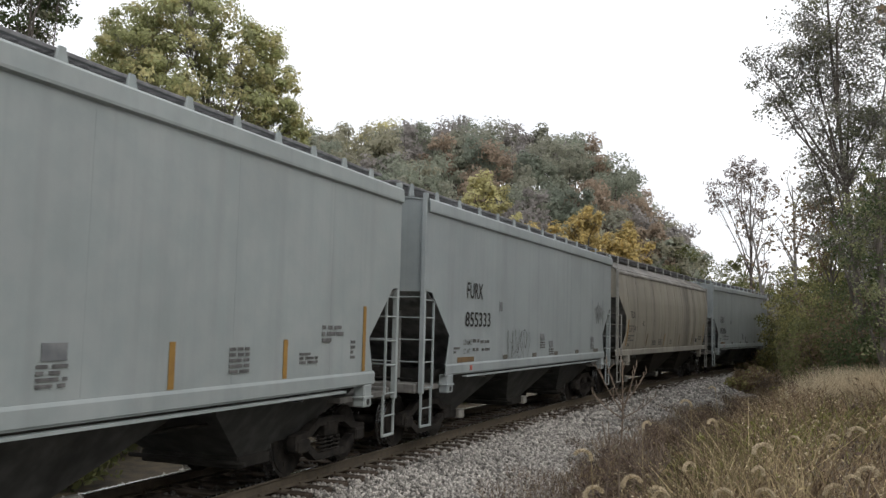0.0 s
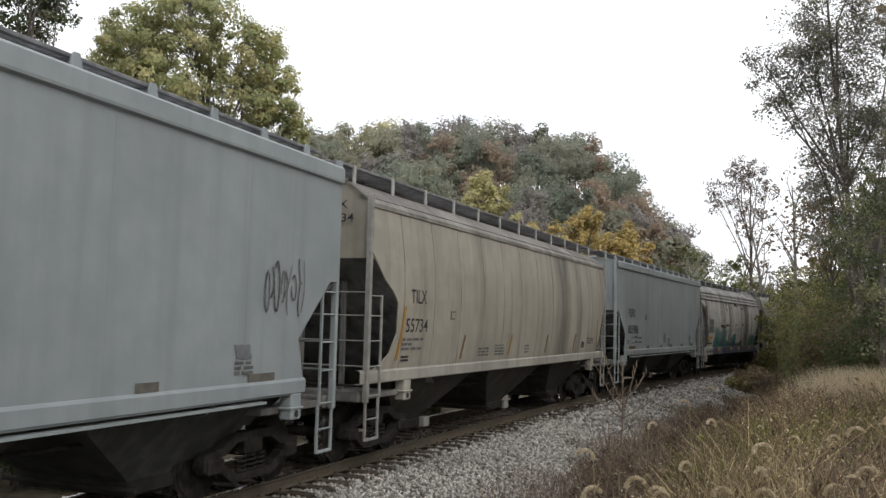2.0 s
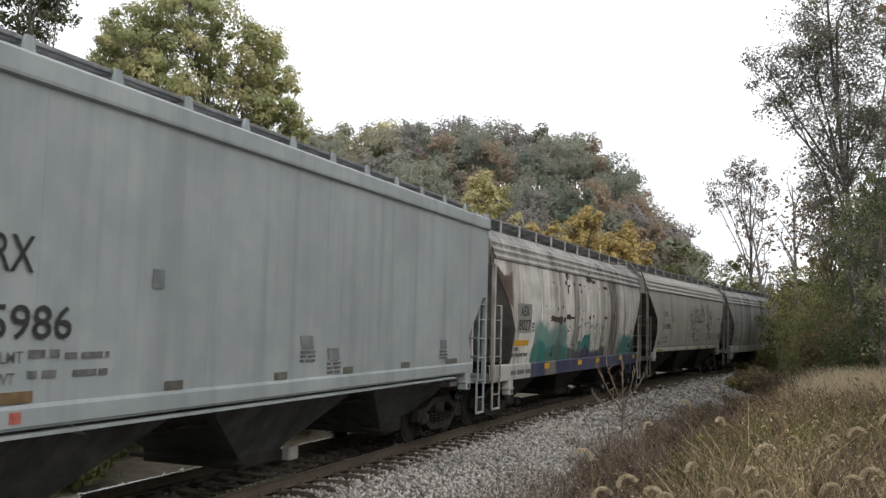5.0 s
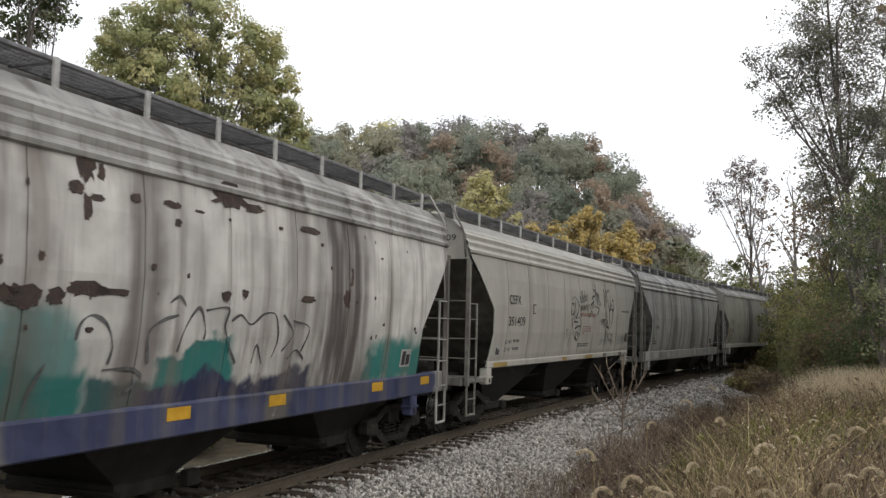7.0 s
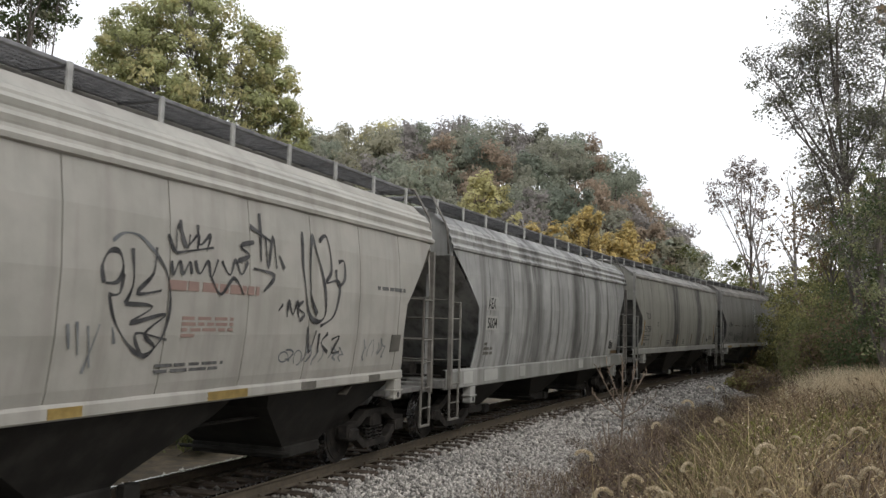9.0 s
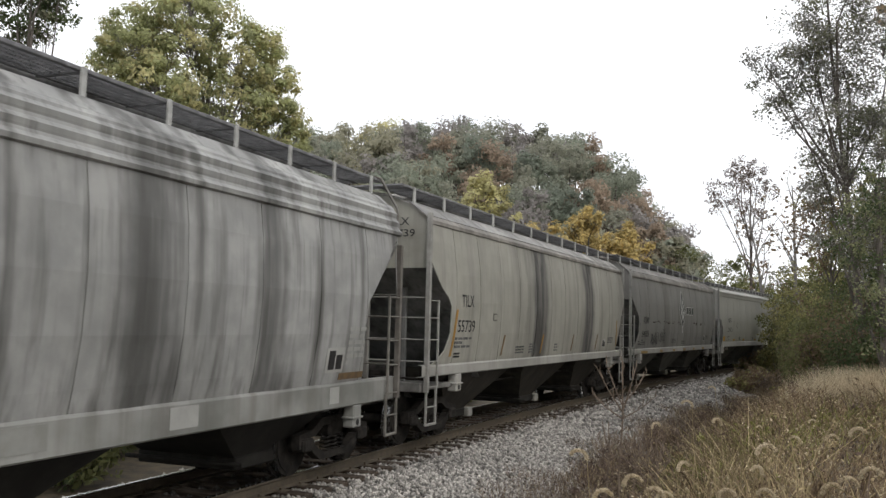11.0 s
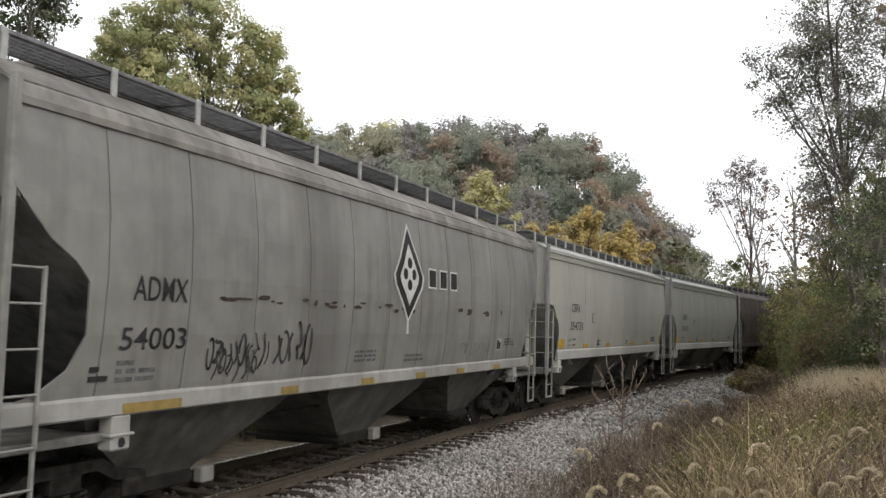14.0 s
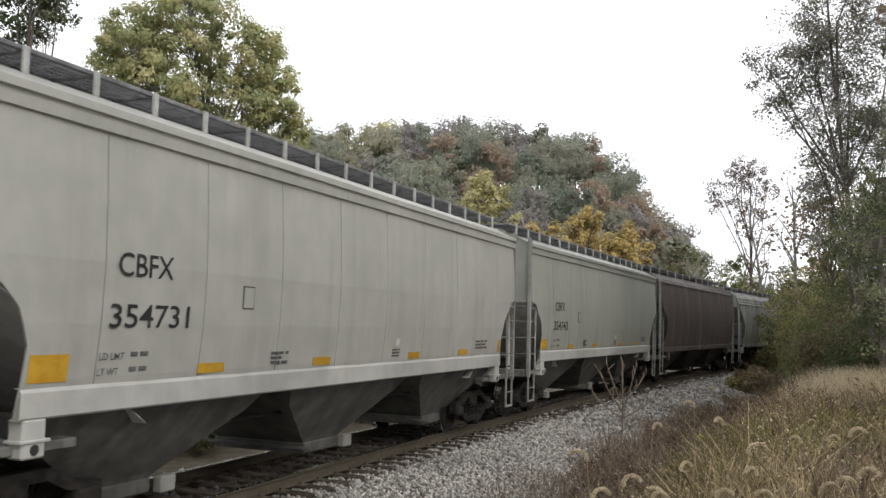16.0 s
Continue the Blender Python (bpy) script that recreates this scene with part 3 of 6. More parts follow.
    for x in xs:
        for sg in (1, -1):
            zr = ze + 0.2 * rise
            if style_name != "flat":
                part("bracket", Mesh().box(x - 0.035, x + 0.035, sg * (by - 0.02), sg * (by + 0.02), zr - 0.03, zr + bh, 0.006), M_GALV, car)
            else:
                part("bracket", Mesh().slab([[(x - 0.12, sg * 1.1, zr - 0.04), (x + 0.12, sg * 1.1, zr - 0.04)], [(x - 0.04, sg * 1.1, zr + bh), (x + 0.04, sg * 1.1, zr + bh)]], (0, sg * 0.03, 0)), paint, car)
    zb = ze + 0.2 * rise + bh
    for sg in (1, -1):
        rb = Mesh()
        rb.box(-half + 0.1, half - 0.1, sg * 1.0, sg * 1.05, zb - 0.045, zb, 0.006)
        rb.box(-half + 0.1, half - 0.1, sg * 0.45, sg * 0.49, zb - 0.045, zb, 0.006)
        k = -half + 0.1
        while k < half - 0.1:
            rb.box(k, k + 0.012, sg * 0.49, sg * 1.0, zb - 0.035, zb - 0.004)
            k += 0.055
        for q in range(5):
            yq = sg * (0.55 + 0.1 * q)
            rb.box(-half + 0.1, half - 0.1, yq, yq + 0.012, zb - 0.03, zb - 0.008)
        for x in xs[:-1:1]:
            rb.box(x - 0.02, x + 0.02, sg * 0.45, sg * 1.05, zb - 0.06, zb - 0.045)
        tagged(part("running_board", rb, M_GRATE, car), kind="stuff")
    if st["chord"] == "ribs":
        for e in (1, -1):
            for sg in (1, -1):
                part("roof_handrail", Mesh().tube([(e * (half - 0.12), sg * 1.05, zb + 0.01), (e * (half + 0.06), sg * 1.1, zb), (e * (half + 0.1), sg * 1.4, ze - 0.02), (e * (half + 0.08), sg * (ye + 0.1), ze - 0.16), (e * (half - 0.02), sg * (ye + 0.1), ze - 0.62)], 0.022, 6), st.get("ladder_paint", sill_paint), car, smooth=True)
    for e in (1, -1):
        eb = Mesh()
        for q in range(5):
            eb.box(e * (half - 0.12), e * (half + 0.28), -1.05 + q * 0.525 - 0.02, -1.05 + q * 0.525 + 0.02, zb - 0.045, zb, 0.004)
        for q in range(12):
            x = e * (half - 0.12 + 0.4 * q / 11)
            eb.box(x - 0.006, x + 0.006, -1.05, 1.05, zb - 0.03, zb)
        tagged(part("end_walkway", eb, M_GRATE, car), kind="stuff")
    # hoppers and outlet gates
    bx = st["bays"]
    for b in bx:
        h = Mesh()
        t, bo = 1.98, 0.5
        rings = []
        for zz, lx, ly in ((1.42, t, 1.43), (1.12, 1.7, 1.22), (0.5, bo + 0.12, 0.8), (0.42, bo, 0.76)):
            rings.append([(b + lx, ly, zz), (b - lx, ly, zz), (b - lx, -ly, zz), (b + lx, -ly, zz), (b + lx, ly, zz)])
        h.grid(rings)
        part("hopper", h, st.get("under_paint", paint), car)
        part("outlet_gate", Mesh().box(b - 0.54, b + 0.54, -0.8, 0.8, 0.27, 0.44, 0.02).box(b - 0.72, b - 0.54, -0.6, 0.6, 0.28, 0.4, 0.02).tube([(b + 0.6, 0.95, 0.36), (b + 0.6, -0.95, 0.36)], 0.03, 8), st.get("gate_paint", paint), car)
    for b in bx:
        for sg in (1, -1):
            part("gate_cap", Mesh().box(b - 1.0, b - 0.74, sg * 0.66, sg * 0.8, 0.22, 0.42, 0.02), st.get("cap_paint", paint), car)
    part("centre_sill", Mesh().box(-half + 2.4, half - 2.4, -0.2, 0.2, 0.98, 1.25, 0.02), M_IRON, car)
    part("brake_pipe", Mesh().tube([(half - 2.2, 0.9, 0.95), (0, 0.95, 1.0), (-half + 2.2, 0.9, 0.95)], 0.025, 6), M_IRON, car)
    sets = make_bogie(car, half - 1.3, M_IRON) + make_bogie(car, -half + 1.3, M_IRON)
    return car, sets, st


# ---- markings ----
def bar_quad(mesh, st, x0, x1, z0, z1, lift=0.014, lean=0.0):
    n = max(1, int(abs(z1 - z0) / 0.12) + 1)
    m = max(1, int(abs(x1 - x0) / 0.25) + 1)
    rows = []
    for i in range(n + 1):
        z = z0 + (z1 - z0) * i / n
        rows.append([(x0 + (x1 - x0) * j / m + lean * i / n, side_at(st, z) + lift, z) for j in range(m + 1)])
    mesh.slab(rows, (0, -0.004, 0))


def sticker(car, st, x0, x1, z0, z1, mat, name="sticker", lean=0.0, lift=0.016, label=""):
    m = Mesh()
    bar_quad(m, st, x0, x1, z0, z1, lift, lean)
    return part(name, m, mat, car, label)


def sill_tape(car, st, x0, x1, z0, z1, mat):
    y = side_at(st, st["sill"][1]) + 0.031
    return part("reflective_tape", Mesh().box(x0, x1, y, y + 0.004, z0, z1), mat, car)


def lettering(car, st, words, xl, xr, z0, z1, mat, end=None):
    """Block letters on the wagon's side, from xl to xr as it is read; end: on the end wall instead, at that x."""
    cu = bpy.data.curves.new("lettering", "FONT")
    cu.body = words
    cu.resolution_u = 3
    cu.offset = 0.007
    tmp = bpy.data.objects.new("lettering", cu)
    me = bpy.data.meshes.new_from_object(tmp)
    bpy.data.objects.remove(tmp)
    co = np.empty(len(me.vertices) * 3)
    me.vertices.foreach_get("co", co)
    co = co.reshape(-1, 3)
    lo, hi = co.min(0), co.max(0)
    u, v = (co[:, 0] - lo[0]) / (hi[0] - lo[0]), (co[:, 1] - lo[1]) / (hi[1] - lo[1])
    z = z0 + (z1 - z0) * v
    if end is None:
        x = xl + (xr - xl) * u
        y = np.array([side_at(st, q) for q in z]) + 0.018
    else:
        x, y = np.full(len(u), end), xl + (xr - xl) * u
    me.vertices.foreach_set("co", np.stack([x, y, z], -1).ravel())
    me.materials.clear()
    me.materials.append(mat)
    me.update()
    return part("lettering", me, None, car, words.lower() + " in block letters" if len(words) < 12 else "")


def small_print(car, st, xl, xr, z0, z1, rows, mat, seed=1):
    rn = random.Random(seed)
    m = Mesh()
    h = (z1 - z0) / (rows * 1.7)
    for r in range(rows):
        z = z1 - h - r * h * 1.7
        x = xl
        while x > xr + 0.05:
            w = min(rn.uniform(0.08, 0.3), x - xr)
            bar_quad(m, st, x, x - w, z, z + h)
            x -= w + rn.uniform(0.03, 0.07)
            if rn.random() < 0.12:
                break
    return tagged(part("stencil_print", m, mat, car), kind="stuff")


def scrawl(car, st, xl, xr, z0, z1, mat, seed, strokes=8, width=0.022, reach=1.0):
    """A sprayed tag: hooked and looping strokes side by side."""
    rn = random.Random(seed)
    m = Mesh()
    for k in range(strokes):
        cx = xl + (xr - xl) * (k + 0.5 + rn.uniform(-0.3, 0.3)) / strokes
        w = abs(xr - xl) / strokes * rn.uniform(0.6, 1.3) * reach
        zb, zt = z0 + (z1 - z0) * rn.uniform(0, 0.3), z1 - (z1 - z0) * rn.uniform(0, 0.3)
        kind = rn.choice("loop hook zig stroke zig hook".split())
        pts = []
        ph = rn.uniform(0, 6.28)
        for i in range(17):
            t = i / 16
            if kind == "loop":
                px, pz = cx + w * 0.5 * math.cos(ph + 5.6 * t), (zb + zt) / 2 + (zt - zb) * 0.48 * math.sin(ph + 5.6 * t)
            elif kind == "hook":
                px, pz = cx - w * 0.4 * math.sin(3.6 * t) + w * 0.2 * t, zt + (zb - zt) * t ** 0.8
            elif kind == "zig":
                px, pz = cx + w * (abs((t * 2.5) % 2 - 1) - 0.5), zt + (zb - zt) * (t + 0.13 * math.sin(9 * t + ph))
            else:
                px, pz = cx + w * 0.4 * (t - 0.5) + 0.04 * math.sin(4 * t + ph), zt + (zb - zt) * t
            pts.append((px, min(z1, max(z0, pz))))
        ww = width * rn.uniform(0.6, 1.4)
        for (xa, za), (xb, zb2) in zip(pts, pts[1:]):
            d = math.hypot(xb - xa, zb2 - za) or 1
            ox, oz = -(zb2 - za) / d * ww / 2, (xb - xa) / d * ww / 2
            ex, ezz = (xb - xa) / d * ww * 0.3, (zb2 - za) / d * ww * 0.3
            lift = 0.016 + 0.0008 * (k % 5)
            m.add([(px, side_at(st, pz) + lift, pz) for px, pz in ((xa + ox - ex, za + oz - ezz), (xb + ox + ex, zb2 + oz + ezz), (xb - ox + ex, zb2 - oz + ezz), (xa - ox - ex, za - oz - ezz))], [(0, 1, 2, 3)])
    return tagged(part("graffiti_tag", m, mat, car, "sprayed graffiti strokes"), kind="stuff")


def patch_sign(car, st, x, z, w, h, dark=M_BLACK):
    """A square code panel of dark and pale fields."""
    sticker(car, st, x + w / 2, x - w / 2, z - h / 2, z + h / 2, M_PALEPATCH, "data_plate")
    sticker(car, st, x + w * 0.36, x + w * 0.03, z - h * 0.38, z + h * 0.38, dark, "data_plate", lift=0.021)
    sticker(car, st, x - w * 0.05, x - w * 0.38, z - h * 0.38, z + h * 0.2, dark, "data_plate", lift=0.021)


def strokes(car, st, lines, mat, width=0.035):
    """Sprayed lines through given places (x, z) on the side, smoothed; two lines that cross lie a hair apart."""
    m = Mesh()
    for k, pts in enumerate(lines):
        fine = []
        for i in range(len(pts) - 1):
            a, b, c, d = (Vector((*pts[max(0, min(len(pts) - 1, i + q))], 0)) for q in (-1, 0, 1, 2))
            for j in range(5):
                u = j / 5
                p = 0.5 * (2 * b + (c - a) * u + (2 * a - 5 * b + 4 * c - d) * u * u + (3 * b - a - 3 * c + d) * u ** 3)
                fine.append((p.x, p.y))
        fine.append(pts[-1])
        left, right = [], []
        for i, (x, z) in enumerate(fine):
            (xa, za), (xb, zb) = fine[max(0, i - 1)], fine[min(len(fine) - 1, i + 1)]
            d = math.hypot(xb - xa, zb - za) or 1
            w = width * 0.5 * (0.75 + 0.35 * math.sin(i * 0.6 + k))
            ox, oz = -(zb - za) / d * w, (xb - xa) / d * w
            lift = 0.017 + 0.0012 * (k % 7)
            left.append((x + ox, side_at(st, z + oz) + lift, z + oz))
            right.append((x - ox, side_at(st, z - oz) + lift, z - oz))
        m.grid([left, right])
    return tagged(part("graffiti_tag", m, mat, car, "sprayed graffiti strokes"), kind="stuff")


# ---- the train ----
BLUEGREY, BLUEGREY2 = (0.264, 0.300, 0.304), (0.304, 0.336, 0.340)
P_A = surf("pale_blue_grey_paint", (0.288, 0.328, 0.324), (0.328, 0.360, 0.356), 3, 0.5, shade=0.1, streak=(0.216, 0.240, 0.232), streak_amount=0.3)
P_B = surf("blue_grey_paint", BLUEGREY, BLUEGREY2, 3, 0.5, shade=0.12, streak=(0.200, 0.224, 0.224), streak_amount=0.4)
P_D = surf("blue_grey_paint_weathered", (0.285, 0.322, 0.324), (0.338, 0.368, 0.370), 3, 0.5, shade=0.15, streak=(0.183, 0.211, 0.211), streak_amount=0.5)
P_C = surf("beige_paint_grimed", (0.311, 0.289, 0.238), (0.372, 0.346, 0.285), 3, 0.6, shade=0.15, streak=(0.147, 0.130, 0.108), streak_amount=0.5, bands=[((0.086, 0.078, 0.069), -3.0, 0.9, 0.7), ((0.104, 0.091, 0.078), -4.6, 0.45, 0.5)])
P_CS = surf("cream_sill_paint", (0.320, 0.304, 0.264), (0.384, 0.368, 0.320), 4, 0.6, streak=(0.160, 0.136, 0.112), streak_amount=0.4)
P_H = surf("grey_beige_paint_streaked", (0.294, 0.289, 0.246), (0.354, 0.346, 0.302), 3, 0.6, shade=0.15, streak=(0.147, 0.138, 0.121), streak_amount=0.5, bands=[((0.050, 0.048, 0.047), 1.5, 0.9, 0.95), ((0.058, 0.056, 0.055), -3.2, 0.85, 0.95), ((0.112, 0.108, 0.095), 2.4, 0.3, 0.5)])
P_HS = surf("grey_sill_paint", (0.304, 0.300, 0.272), (0.368, 0.360, 0.328), 4, 0.6, streak=(0.160, 0.144, 0.120), streak_amount=0.3)
P_E = surf("flaking_white_paint", (0.5, 0.485, 0.45), (0.66, 0.64, 0.6), 2, 0.65, bump=0.25, shade=0.2, streak=(0.17, 0.145, 0.125), streak_amount=0.75, spots=(0.055, 0.032, 0.026), spot_at=0.7, spot_scale=1.7, bands=[((0.07, 0.057, 0.05), -3.2, 1.25, 0.95), ((0.12, 0.1, 0.09), 1.2, 0.5, 0.75), ((0.14, 0.1, 0.085), 2.6, 0.3, 0.6), ((0.16, 0.14, 0.125), -1.9, 0.5, 0.5), ((0.12, 0.08, 0.065), 6.6, 0.5, 0.7)], zones=[((0.06, 0.038, 0.03), 6.45, 9.0, 2.75, 3.55, 0.05), ((0.14, 0.27, 0.25), 2.1, 4.9, 1.2, 2.32, 0.15), ((0.025, 0.17, 0.15), 1.9, 4.9, 1.2, 1.86, 0.08), ((0.03, 0.11, 0.11), 1.0, 1.9, 1.2, 1.72, 0.06), ((0.025, 0.17, 0.15), -0.5, 1.0, 1.2, 1.98, 0.04), ((0.03, 0.19, 0.165), -6.5, -4.0, 1.2, 1.98, 0.15), ((0.02, 0.028, 0.075), -2.4, 1.15, 1.0, 1.62, 0.05)])
P_ER = surf("soot_marked_white_roof", (0.26, 0.25, 0.23), (0.42, 0.41, 0.385), 2, 0.6, shade=0.3, streak=(0.09, 0.075, 0.065), streak_amount=0.9)
P_ES = surf("chipped_blue_sill_paint", (0.025, 0.033, 0.085), (0.05, 0.06, 0.125), 4, 0.55, shade=0.3, streak=(0.13, 0.12, 0.11), streak_amount=0.75, spots=(0.3, 0.29, 0.27), spot_at=0.7, spot_scale=2.5, zones=[((0.42, 0.41, 0.385), 4.75, 9.5, -1, 4, 0.1), ((0.42, 0.41, 0.385), -9.5, -7.05, -1, 4, 0.1), ((0.2, 0.19, 0.175), 2.7, 3.6, -1, 4, 0.1), ((0.12, 0.11, 0.1), -1.9, -1.3, -1, 4, 0.1)])
P_F = surf("pale_cream_paint", (0.352, 0.344, 0.304), (0.408, 0.392, 0.352), 3, 0.6, shade=0.12, streak=(0.216, 0.200, 0.176), streak_amount=0.4, bands=[((0.200, 0.184, 0.160), 4.1, 0.2, 0.4)])
P_G = surf("grey_green_paint_streaked", (0.3, 0.302, 0.29), (0.39, 0.39, 0.372), 3, 0.6, shade=0.25, streak=(0.075, 0.073, 0.066), streak_amount=0.9, bands=[((0.07, 0.07, 0.064), 2.3, 0.55, 0.8), ((0.075, 0.074, 0.068), -1.2, 0.6, 0.8), ((0.06, 0.06, 0.055), -3.6, 0.45, 0.7), ((0.07, 0.07, 0.064), 4.6, 0.35, 0.6)])
P_GS = surf("patched_grey_sill_paint", (0.187, 0.191, 0.173), (0.324, 0.324, 0.302), 1.6, 0.6, shade=0.2, streak=(0.115, 0.101, 0.086), streak_amount=0.5)
P_I = surf("warm_grey_paint", (0.215, 0.210, 0.195), (0.268, 0.262, 0.243), 3, 0.6, shade=0.18, streak=(0.130, 0.121, 0.108), streak_amount=0.5, bands=[((0.112, 0.104, 0.095), 2.6, 0.6, 0.4)])
P_IS = surf("off_white_sill_paint", (0.320, 0.312, 0.288), (0.400, 0.392, 0.368), 4, 0.6, streak=(0.200, 0.184, 0.160), streak_amount=0.4)
P_J = surf("fresh_pale_grey_paint", (0.397, 0.397, 0.354), (0.449, 0.445, 0.402), 3, 0.5, shade=0.1, streak=(0.285, 0.276, 0.242), streak_amount=0.35)
P_K = surf("pale_grey_green_paint", (0.320, 0.328, 0.289), (0.372, 0.380, 0.337), 3, 0.55, shade=0.1, streak=(0.216, 0.216, 0.190), streak_amount=0.35)
P_JS = surf("clean_white_sill_paint", (0.448, 0.444, 0.408), (0.512, 0.508, 0.472), 4, 0.5, streak=(0.320, 0.304, 0.272), streak_amount=0.25)
P_L = surf("dark_brown_paint", (0.060, 0.044, 0.038), (0.096, 0.074, 0.064), 3, 0.65, shade=0.2, streak=(0.160, 0.144, 0.128), streak_amount=0.5, bands=[((0.200, 0.176, 0.160), 0.6, 0.35, 0.5)])
P_M = surf("white_grey_paint", (0.3, 0.3, 0.28), (0.38, 0.38, 0.355), 3, 0.6, shade=0.2, streak=(0.07, 0.066, 0.062), streak_amount=0.9)
# underframe paints: grime plus the shade below the body, put into the colour
P_UNDER = surf("grimed_shaded_underframe_paint", (0.022, 0.021, 0.019), (0.044, 0.042, 0.038), 4, 0.75, shade=0.3, streak=(0.02, 0.018, 0.016), streak_amount=0.5, spec=0.15)
P_UNDER2 = surf("dusty_shaded_underframe_paint", (0.1, 0.099, 0.09), (0.16, 0.157, 0.144), 4, 0.7, shade=0.35, streak=(0.043, 0.041, 0.037), streak_amount=0.5, spec=0.2)
P_DIM = surf("shade_dimmed_underframe_paint", (0.05, 0.052, 0.049), (0.092, 0.093, 0.088), 4, 0.75, shade=0.35, streak=(0.025, 0.024, 0.022), streak_amount=0.5, spec=0.15)
# shade of the recess under the end wall is put into this darker grey
P_SLOPE = surf("shaded_slope_sheet_paint", (0.17, 0.175, 0.17), (0.26, 0.26, 0.25), 3, 0.7, shade=0.35, streak=(0.018, 0.017, 0.016), streak_amount=0.6, spec=0.2)
# light thrown back off the end platform is put into this pale paint
P_PALE = surf("bounce_lit_slope_sheet_paint", (0.5, 0.49, 0.46), (0.64, 0.63, 0.6), 3, 0.65, shade=0.25, streak=(0.25, 0.22, 0.2), streak_amount=0.5)
# the end recess's shade again, put into a dark brown
P_TAN = surf("shaded_brown_slope_sheet_paint", (0.1, 0.092, 0.076), (0.17, 0.157, 0.132), 3, 0.75, shade=0.35, streak=(0.05, 0.042, 0.035), streak_amount=0.6, spec=0.2)
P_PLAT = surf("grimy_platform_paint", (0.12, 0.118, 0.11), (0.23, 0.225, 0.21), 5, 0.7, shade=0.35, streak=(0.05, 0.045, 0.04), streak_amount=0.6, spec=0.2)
P_RUNG = surf("weathered_ladder_paint", (0.24, 0.235, 0.215), (0.34, 0.335, 0.31), 6, 0.65, streak=(0.12, 0.1, 0.085), streak_amount=0.4)
# brown dust with the shade under the wagon mixed in
P_BARE = surf("brown_dusted_shaded_underframe_paint", (0.036, 0.033, 0.028), (0.072, 0.066, 0.056), 4, 0.75, shade=0.3, streak=(0.02, 0.018, 0.016), streak_amount=0.5, spec=0.15)
P_LAD = surf("grimy_ladder_paint", (0.13, 0.12, 0.105), (0.22, 0.21, 0.185), 6, 0.7, streak=(0.07, 0.05, 0.04), streak_amount=0.4)
P_ROOF = surf("soot_stained_roof_paint", (0.17, 0.155, 0.135), (0.29, 0.275, 0.245), 2, 0.7, shade=0.3, streak=(0.09, 0.08, 0.07), streak_amount=0.6)
P_ROOF2 = surf("dusty_roof_paint", (0.26, 0.255, 0.235), (0.42, 0.41, 0.385), 2, 0.7, shade=0.3, streak=(0.1, 0.09, 0.085), streak_amount=0.6)
M_PATCH = surf("grey_repaint_patch", (0.22, 0.22, 0.2), (0.28, 0.28, 0.26), 5, 0.7)
M_FAINTRED = surf("faded_red_paint", (0.3, 0.2, 0.17), (0.36, 0.25, 0.21), 5, 0.7)
M_PALEPATCH = surf("pale_repaint_patch", (0.36, 0.36, 0.335), (0.42, 0.42, 0.39), 5, 0.65)
M_TURQ = surf("turquoise_spray_paint", (0.03, 0.24, 0.22), (0.06, 0.34, 0.3), 4, 0.6)

TALL = dict(sill=(1.0, 1.36, -0.05), prof=[(1.3, 1.44), (1.6, 1.5), (2.1, 1.57), (2.7, 1.6), (3.3, 1.57), (3.76, 1.51)])
